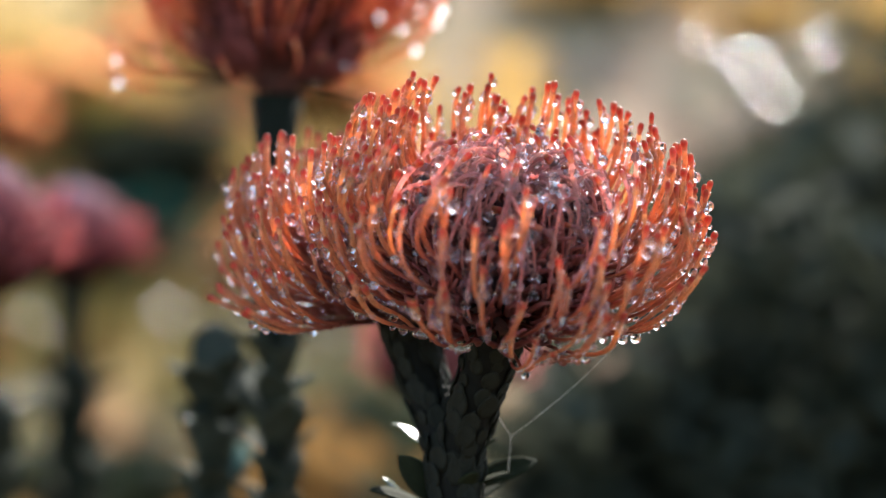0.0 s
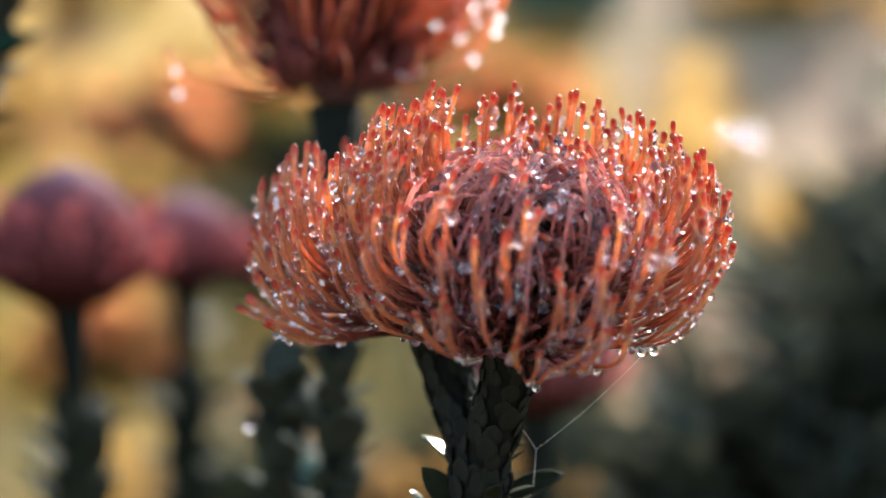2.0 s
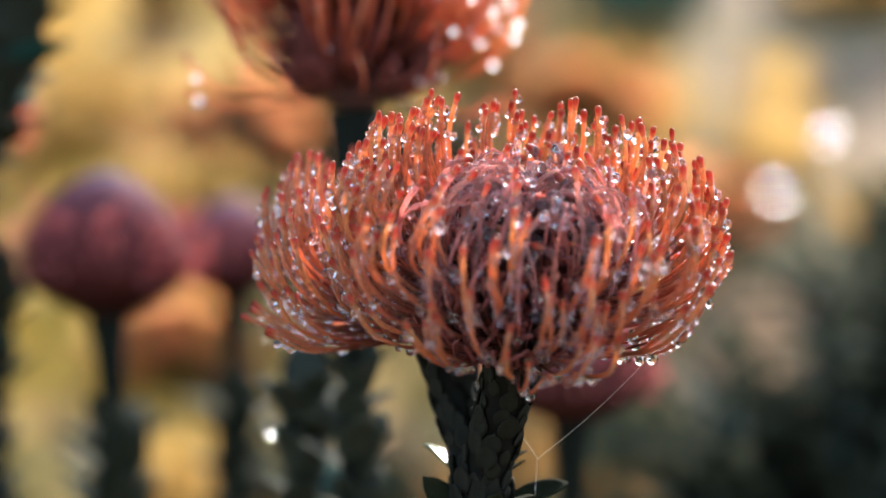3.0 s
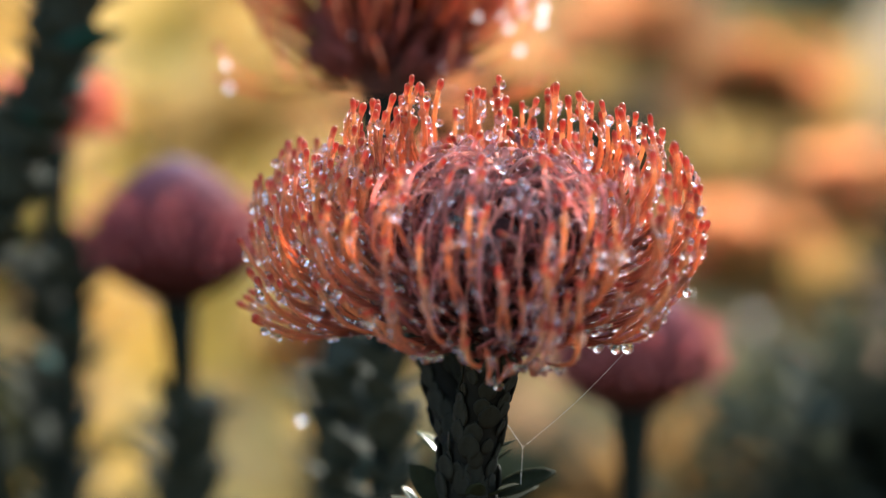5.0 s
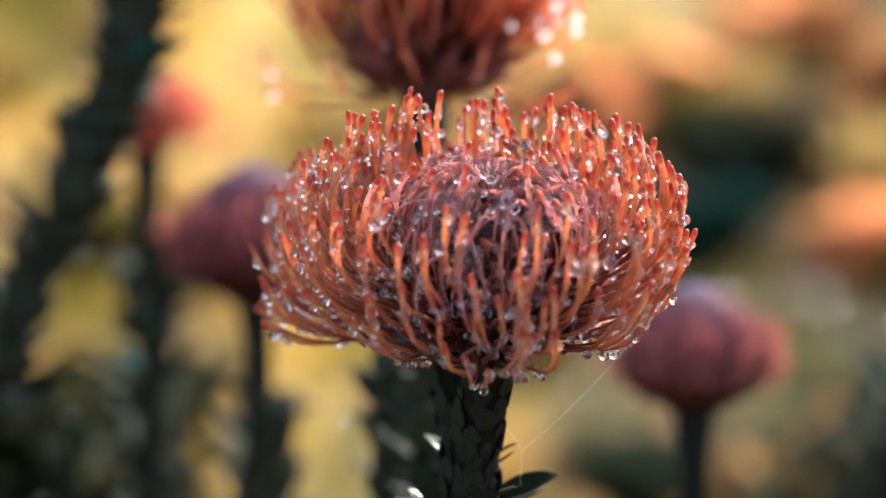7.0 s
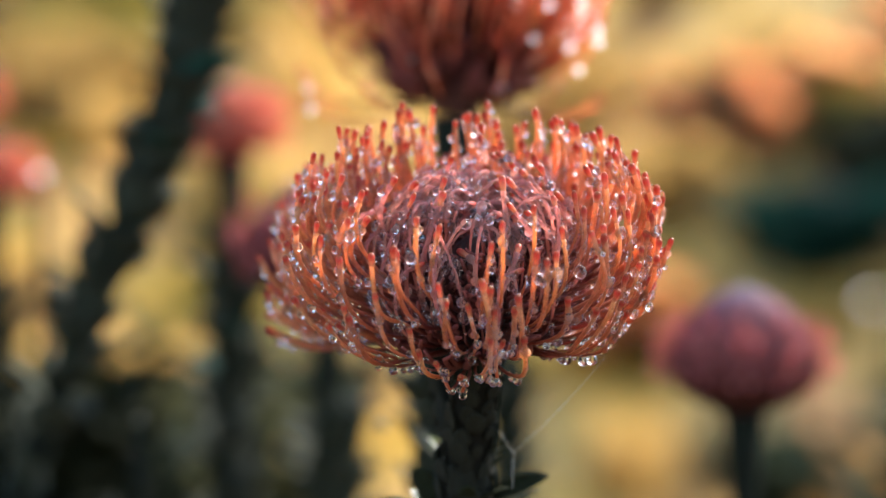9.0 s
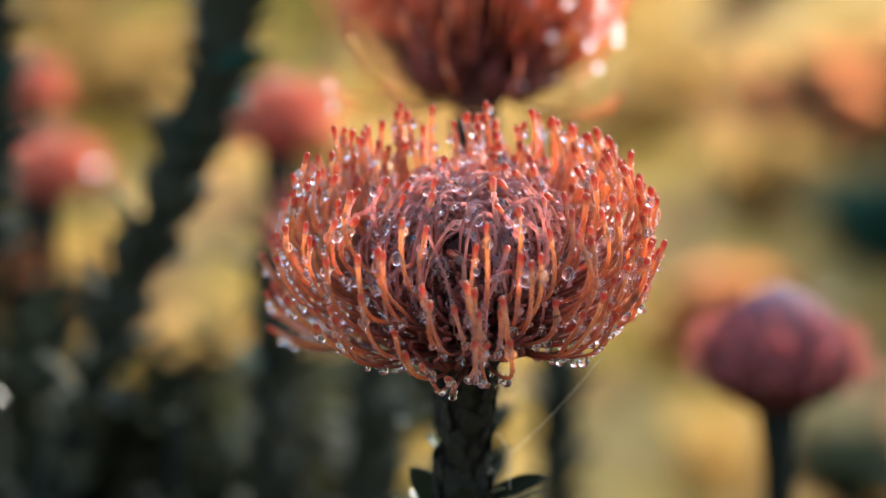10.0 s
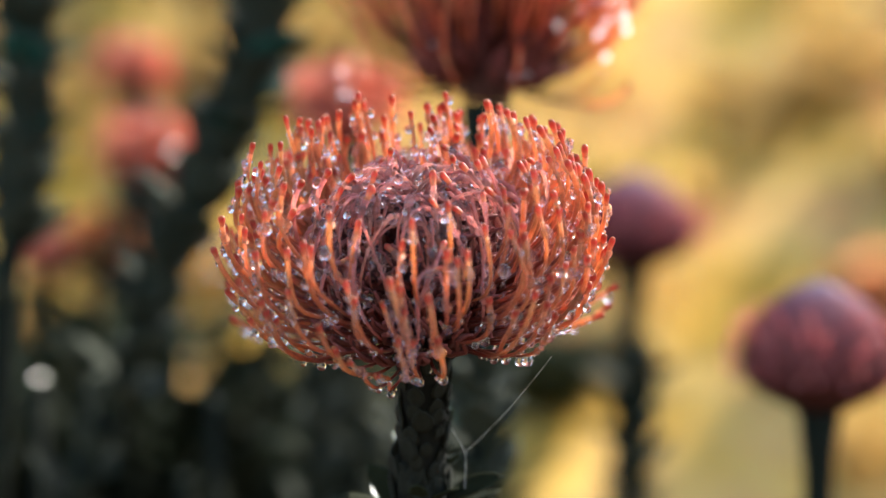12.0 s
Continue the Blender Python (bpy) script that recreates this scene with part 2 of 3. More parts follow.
def leaf_shape(length, width, cup=0.25, curl=0.2, thick=0.0006, n=7):
    """A solid leaf along +y from the origin, its face to +z."""
    verts, faces = [], []
    for side in (1, -1):
        for i in range(n + 1):
            t = i / n
            w = width * 0.5 * (math.sin(math.pi * min(1, t * 0.92 + 0.06)) ** 0.7) * (1 if t < 0.98 else 0.35)
            z = -curl * length * t * t
            for j in (-1, -0.5, 0, 0.5, 1):
                verts.append(Vector((j * w, t * length, z + cup * abs(j) ** 1.5 * w + side * thick * 0.5)))
    m = (n + 1) * 5
    for i in range(n):
        for j in range(4):
            a = i * 5 + j
            faces.append((a, a + 1, a + 6, a + 5))
            faces.append((m + a, m + a + 5, m + a + 6, m + a + 1))
        faces.append((i * 5, i * 5 + 5, m + i * 5 + 5, m + i * 5))
        faces.append((i * 5 + 4, m + i * 5 + 4, m + i * 5 + 9, i * 5 + 9))
    e = n * 5
    for j in range(4):
        faces.append((j, m + j, m + j + 1, j + 1))
        faces.append((e + j, e + j + 1, m + e + j + 1, m + e + j))
    return verts, faces


def basis(at, out, up=Vector((0, 0, 1)), scale=1.0):
    """A pose whose +y points along out and whose +z leans to up."""
    y = out.normalized()
    x = y.cross(up)
    if x.length < 1e-4:
        x = Vector((1, 0, 0))
    x.normalize()
    z = x.cross(y)
    m = Matrix((x, y, z)).transposed().to_4x4()
    return Matrix.Translation(at) @ m @ Matrix.Scale(scale, 4)


# ---------------------------------------------------------------- ground
def ground_z(x, y):
    stops = ((-400, -20), (-3, -0.25), (0.8, 0.0), (1.6, 0.05), (2.4, 0.36), (4.4, 1.32), (8, 2.9), (20, 6.5), (60, 12), (400, 20))
    for (y0, z0), (y1, z1) in zip(stops, stops[1:]):
        if y <= y1:
            s = (y - y0) / (y1 - y0)
            return z0 + (z1 - z0) * s + 0.03 * noise.noise(Vector((x * 1.3, y * 1.3, 0)))
    return stops[-1][1]


def build_ground():
    xs = sorted({round(v, 3) for v in np.concatenate([np.linspace(-400, -8, 12), np.linspace(-8, 8, 65), np.linspace(8, 400, 12)])})
    ys = sorted({round(v, 3) for v in np.concatenate([np.linspace(-400, -3, 12), np.linspace(-3, 10, 66), np.linspace(10, 400, 16)])})
    verts = [(x, y, ground_z(x, y)) for y in ys for x in xs]
    w = len(xs)
    faces = [(j * w + i, j * w + i + 1, (j + 1) * w + i + 1, (j + 1) * w + i) for j in range(len(ys) - 1) for i in range(w - 1)]
    tagged(new("ground", link_mesh("ground", verts, faces, M_GROUND)), "dry golden garden slope of straw and soil", "ground", kind="structure")


build_ground()


# ---------------------------------------------------------------- pincushion flowers
def tip_mesh(r, length):
    pts = [Vector((0, 0, length * s)) for s in (-0.1, 0.12, 0.35, 0.6, 0.82, 0.95, 1.0)]
    rad = [r * s for s in (0.76, 0.80, 0.94, 1.02, 0.92, 0.62, 0.12)]
    v, f, a = tube(pts, rad, 8)
    return link_mesh("tip", v, f, M_TIP, True, a)


TIP = tip_mesh(0.00080, 0.0034)


def head_frame(lean_x, lean_y):
    return Matrix.Rotation(lean_x, 3, "Y") @ Matrix.Rotation(-lean_y, 3, "X")


PROFILE = ((0.0, 0.0150, 0.0370), (0.10, 0.0200, 0.0425), (0.24, 0.0260, 0.0450), (0.42, 0.0335, 0.0448), (0.60, 0.0395, 0.0430), (0.78, 0.0445, 0.0400), (0.92, 0.0480, 0.0360), (1.0, 0.0490, 0.0300))
LOW = ((0.0, 0.0040, 0.0455), (0.10, 0.0090, 0.0495), (0.22, 0.0180, 0.0505), (0.40, 0.0300, 0.0485), (0.60, 0.0400, 0.0450), (0.80, 0.0470, 0.0400), (1.0, 0.0520, 0.0340))
BOWL = ((0.0, 0.0020, 0.0480), (0.05, 0.0160, 0.0480), (0.09, 0.0290, 0.0460), (0.3, 0.0440, 0.0500), (0.6, 0.0590, 0.0460), (1.0, 0.0730, 0.0300))


def along_profile(profile, lam):
    for (l0, z0, r0), (l1, z1, r1) in zip(profile, profile[1:]):
        if lam <= l1:
            k = (lam - l0) / (l1 - l0)
            return z0 + (z1 - z0) * k, r0 + (r1 - r0) * k
    return profile[-1][1:]


def open_style(rng, phi, lam, size, profile):
    """The middle line of an open style, from the receptacle's rim; lam 0: lowest and outermost, 1: topmost."""
    rad = Vector((math.cos(phi), math.sin(phi), 0))
    side = Vector((-math.sin(phi), math.cos(phi), 0))
    up = Vector((0, 0, 1))
    zt, rho = along_profile(profile, lam)
    short = rng.uniform(0.80, 0.93) if rng.random() < 0.18 else rng.uniform(0.95, 1.04)
    zt, rho = zt * short + rng.uniform(-0.0015, 0.0015), rho * short
    rb, zb = (0.0125 - 0.005 * lam, 0.003 + 0.027 * lam) if profile is BOWL else (0.0120 - 0.002 * lam, 0.002 + 0.013 * lam)
    p0 = rad * rb + up * zb
    if profile is BOWL:
        sway = side * rng.gauss(0, 0.0045)
        p3 = rad * rho * rng.uniform(0.78, 1.10) + up * zt + sway
        p1 = p0.lerp(p3, 0.34) + rad * 0.010 - up * 0.005
        p2 = p0.lerp(p3, 0.70) + rad * 0.007 - up * 0.004 - sway * 0.3
    else:
        sway = side * rng.gauss(0, 0.0025)
        p3 = rad * rho + up * zt + sway
        chord = (p3 - p0).length
        a0 = radians(-4 + 40 * lam + rng.uniform(-6, 6))
        a1 = radians(56 + 52 * min(1.0, lam * 1.3) ** 0.8 + rng.uniform(-10, 10))
        if profile is LOW and lam < 0.2:                # the lowest lie out flat
            a0, a1 = radians(rng.uniform(-4, 6)), radians(rng.uniform(10, 30) + 120 * lam)
        p1 = p0 + (rad * math.cos(a0) + up * math.sin(a0)) * chord * 0.42 + sway * 0.2
        p2 = p3 - (rad * math.cos(a1) + up * math.sin(a1)) * chord * 0.38 - sway * 0.5
    return [p * size for p in (p0, p1, p2, p3)]


def looped_style(rng, phi, lam, size, profile):
    """A style whose end is still held in the middle of the head."""
    rad = Vector((math.cos(phi), math.sin(phi), 0))
    side = Vector((-math.sin(phi), math.cos(phi), 0))
    up = Vector((0, 0, 1))
    zs = profile[-1][1] / 0.0490
    p0 = rad * (0.0120 - 0.003 * lam) + up * (0.004 + 0.016 * lam) * zs
    p1 = rad * (rng.uniform(0.028, 0.034) - 0.013 * lam) + up * (rng.uniform(0.010, 0.016) + 0.016 * lam) * zs + side * rng.gauss(0, 0.002)
    p2 = rad * (rng.uniform(0.024, 0.031) - 0.014 * lam) + up * rng.uniform(0.051, 0.063) * zs + side * rng.gauss(0, 0.006)
    p3 = rad * (rng.uniform(0.006, 0.014) - 0.009 * lam) + up * rng.uniform(0.037, 0.046) * zs + side * rng.gauss(0, 0.005)
    return [p * size * 0.93 for p in (p0, p1, p2, p3)]


def inner_style(rng, phi, lam, size, profile):
    """A style of the middle, upright and leaning in at its end."""
    rad = Vector((math.cos(phi), math.sin(phi), 0))
    side = Vector((-math.sin(phi), math.cos(phi), 0))
    up = Vector((0, 0, 1))
    zs = profile[-1][1] / 0.0490
    out = rng.uniform(0.033, 0.040) - 0.018 * lam
    p0 = rad * (0.0120 - 0.004 * lam) + up * (0.005 + 0.017 * lam) * zs
    p1 = rad * out + up * (rng.uniform(0.009, 0.015) + 0.015 * lam) * zs + side * rng.gauss(0, 0.002)
    p2 = rad * (out - 0.001) + up * rng.uniform(0.034, 0.040) * zs + side * rng.gauss(0, 0.002)
    p3 = rad * (out - rng.uniform(0.005, 0.012)) + up * (rng.uniform(0.032, 0.047) + 0.003 * lam) * zs + side * rng.gauss(0, 0.003)
    return [p * size * 0.98 for p in (p0, p1, p2, p3)]


def flower_head(plant, centre, turn, size, profile, n_open, n_inner, n_loop, rng, r_style=0.00048, keep=None, drops=None, steps=12):
    """A head of styles round a dark core: each style and each tip a part. Gathers middle lines for dew into drops."""
    golden = math.pi * (3 - math.sqrt(5))
    zs = profile[-1][1] / 0.06
    for kind, count, maker in (("style", n_open, open_style), ("inner_style", n_inner, inner_style), ("looped_style", n_loop, looped_style)):
        for i in range(count):
            lam = (i + 0.5) / count
            phi = i * golden + rng.uniform(-0.22, 0.22) * (8 if profile is BOWL else 1)
            if kind == "style":
                lam = min(1.0, max(0.0, lam ** 0.7 + rng.uniform(-0.05, 0.05)))
            ctrl = [centre + turn @ p for p in maker(rng, phi, lam, size, profile)]
            if keep and not keep(ctrl[3], kind):
                continue
            pts = bezier(*ctrl, steps)
            rng_w = rng.uniform(1.6, 3.4)
            wob = Vector((rng.uniform(-1, 1), rng.uniform(-1, 1), rng.uniform(-1, 1))) * 0.0011
            pts = [p + wob * math.sin(rng_w * k / steps * math.pi) for k, p in enumerate(pts)]
            thin = rng.uniform(0.82, 1.15)
            if kind == "looped_style":
                thin *= 0.74
            radii = [r_style * thin * (0.95 - 0.15 * math.sin(math.pi * min(1.0, 1.6 * k / steps)) + 0.35 * (k / steps) ** 2) for k in range(steps + 1)]
            v, f, a = tube(pts, radii, 7)
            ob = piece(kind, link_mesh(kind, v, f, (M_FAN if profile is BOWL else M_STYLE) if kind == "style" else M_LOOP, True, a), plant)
            if kind != "looped_style":
                d = (pts[-1] - pts[-2]).normalized()
                m = basis(pts[-1], d) @ Matrix.Rotation(-math.pi / 2, 4, "X")
                piece("tip", TIP, ob, m @ Matrix.Diagonal((thin, thin, rng.uniform(0.75, 1.15), 1)))
            if drops is not None:
                drops.append((kind, pts))
    # core: a dark blunt cone
    v, f, rows = [], [], 9
    for i in range(rows + 1):
        s = i / rows
        rr = 0.0125 * math.cos(s * math.pi / 2) ** 0.6 if s > 0.2 else 0.0060 + 0.0062 * s / 0.2
        for k in range(20):
            w = 2 * math.pi * k / 20
            v.append(centre + turn @ Vector((rr * math.cos(w), rr * math.sin(w), (0.0005 + 0.0395 * s) * zs)) * size)
    for i in range(rows):
        for k in range(20):
            k2 = (k + 1) % 20
            f.append((i * 20 + k, i * 20 + k2, (i + 1) * 20 + k2, (i + 1) * 20 + k))
    f.append(tuple(reversed(range(20))))
    piece("receptacle", link_mesh("receptacle", v, f, M_CORE), plant)
    # curled dry perianth ribbons among the bases
    j = Joined()
    for i in range(int(n_open * 1.3)):
        phi, lam = rng.uniform(0, 2 * math.pi), rng.random()
        rad = Vector((math.cos(phi), math.sin(phi), 0))
        base = rad * (0.013 - 0.005 * lam) + Vector((0, 0, (0.004 + 0.034 * lam) * zs))
        curl = [base + rad * 0.012 * s + Vector((0, 0, 0.008 * s * s)) + Vector((math.cos(7 * s + i), math.sin(7 * s + i), math.cos(9 * s + i))) * 0.002 * s for s in (0, 0.2, 0.4, 0.6, 0.8, 1.0)]
        v, f, a = tube([centre + turn @ p * size for p in curl], [0.0007, 0.0009, 0.0009, 0.0008, 0.0007, 0.0004], 5)
        j.add(v, f, a)
    tagged(piece("dry_perianth", j.mesh("dry_perianth", M_CURL), plant), kind="stuff")


def stem_piece(plant, points, radii, name="stem", mat=None):
    v, f, a = tube(points, radii, 12)
    return piece(name, link_mesh(name, v, f, mat or M_STEM, True, a), plant)


LEAVES = {}


def leaf_mesh(kind, length, width, mat, **kw):
    key = (kind, length, width, mat.name)
    if key not in LEAVES:
        v, f = leaf_shape(length, width, **kw)
        LEAVES[key] = link_mesh(kind, v, f, mat)
    return LEAVES[key]


def leafy(plant, points, n, length, width, rng, spread=0.8, start=0.0, mat=None):
    """Leaves all along a stem, turned out from it and tilted up."""
    meshes = [leaf_mesh("leaf", round(length * s, 4), round(width * s, 4), mat or M_LEAF) for s in (0.8, 1.0, 1.2)]
    m = len(points) - 1
    for i in range(n):
        s = start + (1 - start) * (i + rng.random()) / n
        k = min(m - 1, int(s * m))
        p = points[k].lerp(points[k + 1], s * m - k)
        d = (points[k + 1] - points[k]).normalized()
        phi = i * 2.4 + rng.uniform(-0.3, 0.3)
        out = Vector((math.cos(phi), math.sin(phi), 0))
        way = (out * spread * rng.uniform(0.5, 1.4) + d * rng.uniform(0.5, 1.2)).normalized()
        piece("leaf", rng.choice(meshes), plant, basis(p, way, d))


# the double-headed flower in front
def build_main():
    rng = random.Random(5)
    plant = thing("pincushion_protea", (0, 0.045, ground_z(0, 0.045)), "orange pincushion protea with twin heads covered in water drops", "flower")
    o = Vector(plant.location)
    c2, c1 = Vector((0.0080, 0.019, 0.6725)) - o, Vector((-0.0040, 0.061, 0.6715)) - o
    t2, t1 = head_frame(0.02, -0.45), head_frame(-0.06, -0.05)

    def clear_of(c, turn, reach, high, own=None):
        back = turn.transposed()

        def test(p, kind):
            if own and kind == "style":                 # few tall styles on the shaded side
                r = own[1].transposed() @ (p - own[0])
                if r.y < -0.010 and thin_out.random() < (0.55 if r.z > 0.030 else 0.28):
                    return False
            q = back @ (p - c)
            return q.xy.length > reach or q.z > high or q.z < -0.002
        return test

    thin_out = random.Random(6)
    lines = []
    flower_head(plant, c2, t2, 1.06, PROFILE, 330, 56, 84, rng, keep=clear_of(c1, t1, 0.012, 0.050, (c2, t2)), drops=lines)
    flower_head(plant, c1, t1, 1.0, LOW, 330, 0, 60, rng, keep=clear_of(c2, t2, 0.034, 0.054), drops=lines)
    fork = Vector((0.0020, 0.038, 0.639)) - o
    low = Vector((0.003, 0.043, 0.62)) - o
    base = Vector((0, 0, 0))
    trunk = bezier(base, base.lerp(low, 0.5) + Vector((0.004, 0, 0)), low, fork, 24)
    girth = [0.0056] * 20 + [0.0060, 0.0064, 0.0068, 0.0072, 0.0064]
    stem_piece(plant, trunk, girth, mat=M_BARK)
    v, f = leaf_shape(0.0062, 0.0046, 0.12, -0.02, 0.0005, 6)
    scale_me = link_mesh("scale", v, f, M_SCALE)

    def scales(pts, radii, n, name_rng):
        m = len(pts) - 1
        for i in range(n):
            s = (i + 0.5) / n
            k = min(m - 1, int(s * m))
            p = pts[k].lerp(pts[k + 1], s * m - k)
            d = (pts[k + 1] - pts[k]).normalized()
            phi = i * 2.3999 + name_rng.uniform(-0.35, 0.35)
            a = d.cross(Vector((0, 1, 0.2))).normalized()
            out = a * math.cos(phi) + d.cross(a) * math.sin(phi)
            r = radii[k] + (radii[k + 1] - radii[k]) * (s * m - k)
            piece("scale", scale_me, plant, basis(p + out * (r + 0.0001), d + out * 0.10, out, name_rng.uniform(0.6, 1.25)))

    for c, turn in ((c2, t2), (c1, t1)):
        way = turn @ Vector((0, 0, 1))
        pts = bezier(fork - Vector((0, 0, 0.008)), fork + Vector((0, 0, 0.006)), c - way * 0.012, c + way * 0.003, 8)
        radii = [0.0056, 0.0057, 0.0058, 0.0058, 0.0058, 0.0060, 0.0064, 0.0072, 0.0088]
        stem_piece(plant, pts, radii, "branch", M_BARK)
        scales(pts, radii, 80, rng)
    scales(trunk[17:], girth[17:], 90, rng)
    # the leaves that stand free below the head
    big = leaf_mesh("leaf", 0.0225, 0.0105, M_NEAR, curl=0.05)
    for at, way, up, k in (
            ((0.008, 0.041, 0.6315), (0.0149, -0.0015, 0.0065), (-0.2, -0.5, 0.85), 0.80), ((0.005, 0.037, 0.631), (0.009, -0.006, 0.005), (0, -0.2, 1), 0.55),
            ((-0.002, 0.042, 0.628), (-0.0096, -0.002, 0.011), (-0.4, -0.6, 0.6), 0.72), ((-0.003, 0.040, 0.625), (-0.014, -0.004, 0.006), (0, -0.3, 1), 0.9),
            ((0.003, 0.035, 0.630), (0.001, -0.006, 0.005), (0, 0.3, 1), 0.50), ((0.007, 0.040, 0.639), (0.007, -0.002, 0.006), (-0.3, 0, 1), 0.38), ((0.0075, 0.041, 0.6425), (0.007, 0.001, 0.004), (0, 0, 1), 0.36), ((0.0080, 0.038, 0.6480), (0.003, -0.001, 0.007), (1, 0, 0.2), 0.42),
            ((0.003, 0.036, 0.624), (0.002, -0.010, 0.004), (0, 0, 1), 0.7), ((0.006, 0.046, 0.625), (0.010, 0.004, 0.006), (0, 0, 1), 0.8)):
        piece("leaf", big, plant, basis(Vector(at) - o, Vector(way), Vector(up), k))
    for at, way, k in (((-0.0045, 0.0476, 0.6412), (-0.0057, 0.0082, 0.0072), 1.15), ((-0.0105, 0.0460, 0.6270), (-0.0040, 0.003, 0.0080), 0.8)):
        # facing halfway between sun and camera gives the leaf its white glint
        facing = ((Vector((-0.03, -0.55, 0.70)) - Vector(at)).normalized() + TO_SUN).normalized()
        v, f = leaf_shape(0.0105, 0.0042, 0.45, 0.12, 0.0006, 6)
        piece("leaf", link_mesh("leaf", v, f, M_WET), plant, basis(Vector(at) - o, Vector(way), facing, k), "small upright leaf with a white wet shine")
    leafy(plant, trunk[:19], 70, 0.030, 0.011, rng, 1.0, 0.1)
    return plant, lines


main_plant, main_lines = build_main()


def dew(lines, origin, middle, n, rng, mat, sizes, name, label, shape=(7, 11), r_style=0.0006, loops=0.75):
    """Beads of water on the styles, more of them on the outward side."""
    j = Joined()
    for i in range(n):
        kind, pts = rng.choice(lines)
        if kind == "looped_style" and rng.random() < loops:
            continue
        s = rng.uniform(0.22, 1.0) if i % 4 else rng.uniform(0.9, 1.0)
        k = min(len(pts) - 2, int(s * (len(pts) - 1)))
        p = pts[k].lerp(pts[k + 1], rng.random()) + origin
        r = rng.choice(sizes) * rng.uniform(0.8, 1.2)
        off = Vector((rng.gauss(0, 1), rng.gauss(0, 1), rng.gauss(0, 1) - 0.9)).normalized() + (p - middle).normalized() * 0.9
        v, f = ball(p + off.normalized() * (r_style + r * 0.6), r, *shape, rng.uniform(0.95, 1.15))
        j.add(v, f)
    return tagged(new(name, j.mesh(name, mat)), label, "water drops", kind="stuff")


MID = Vector((0, 0.03, 0.69))
dew(main_lines, Vector(main_plant.location), MID, 6000, random.Random(8), M_WATER, (0.00035, 0.0004, 0.0005, 0.0006, 0.0008, 0.0010), "water_droplets", "small clear water droplets beading the orange styles", (6, 9))
dew(main_lines, Vector(main_plant.location), MID, 11000, random.Random(18), M_BEAD, (0.0002, 0.00026, 0.00032), "dew_beads", "fine dew beads lining the orange styles", (4, 7))

dew([l for l in main_lines if l[0] != "style"], Vector(main_plant.location), MID, 1300, random.Random(38), M_WATER, (0.0004, 0.0005, 0.0006, 0.0008, 0.0012), "water_droplets", "round water droplets on the pink middle of the flower", (8, 12), loops=0.0)

dew([l for l in main_lines if l[0] != "style"], Vector(main_plant.location), MID, 4200, random.Random(68), M_BEAD, (0.00022, 0.0003, 0.0004), "dew_beads", "fine silver dew beads on the pink middle styles", (4, 7), 0.0004, loops=0.0)
dew(main_lines, Vector(main_plant.location), MID, 1100, random.Random(48), M_WATER, (0.0008, 0.0010, 0.0012), "water_droplets", "round water drops sitting on the orange styles", (8, 12))


def hanging_drops(lines, origin, middle, n, rng, mat, low, high, label, group, pick=None, gap=0.0, proud=0.8, start=0.35):
    """Large drops, each a thing of its own, on one mesh."""
    v, f = ball(Vector((0, 0, 0)), 1.0, 10, 16, 1.12)
    v = [Vector((p.x * (1 - 0.12 * max(0, p.z)), p.y * (1 - 0.12 * max(0, p.z)), p.z)) for p in v]
    me = link_mesh("water_drop", v, f, mat)
    done, tries, placed = 0, 0, []
    while done < n and tries < 60000:
        tries += 1
        kind, pts = rng.choice(lines)
        k = rng.randrange(int(len(pts) * start), len(pts) - 1)
        p = pts[k].lerp(pts[k + 1], rng.random()) + origin
        if pick and not pick(p):
            continue
        if any((p - q).length < gap for q in placed):
            continue
        placed.append(p)
        r = rng.uniform(low, high)
        off = Vector((rng.gauss(0, 0.4), rng.gauss(0, 0.4), -1)) + (p - middle).normalized() * proud
        ob = new("water_drop", me)
        ob.matrix_basis = Matrix.Translation(p + off.normalized() * (0.0005 + r * 0.85)) @ Matrix.Scale(r, 4)
        tagged(ob, label, "water drop", group)
        done += 1


rng_low = random.Random(58)
hanging_drops(main_lines, Vector(main_plant.location), MID, 300, random.Random(28), M_WATER, 0.0010, 0.0017, "clear round water drop clinging to an orange style", "water drops on the front flower", lambda p: p.z > 0.692 or p.x > 0.030 or rng_low.random() < (0.25 if p.z > 0.682 else 0.08))


# spider's thread from the stem and a leaf to the underside of the head
silk = thing("spider_thread", (0.0158, 0.0331, 0.6449), "pale fine spider thread strung under the flower", "spider thread")
for a, b, sag in (((0, 0, 0), (0.0260, -0.0162, 0.0265), 0.0012), ((0, 0, 0), (-0.0040, 0.0005, 0.0060), 0.0), ((0, 0, 0), (-0.0005, 0.0015, -0.0095), 0.0)):
    a, b = Vector(a), Vector(b)
    v, f, al = tube([a.lerp(b, k / 10) - Vector((0, 0, sag * math.sin(math.pi * k / 10))) for k in range(11)], [0.000045] * 11, 5)
    piece("strand", link_mesh("strand", v, f, M_SILK), silk)


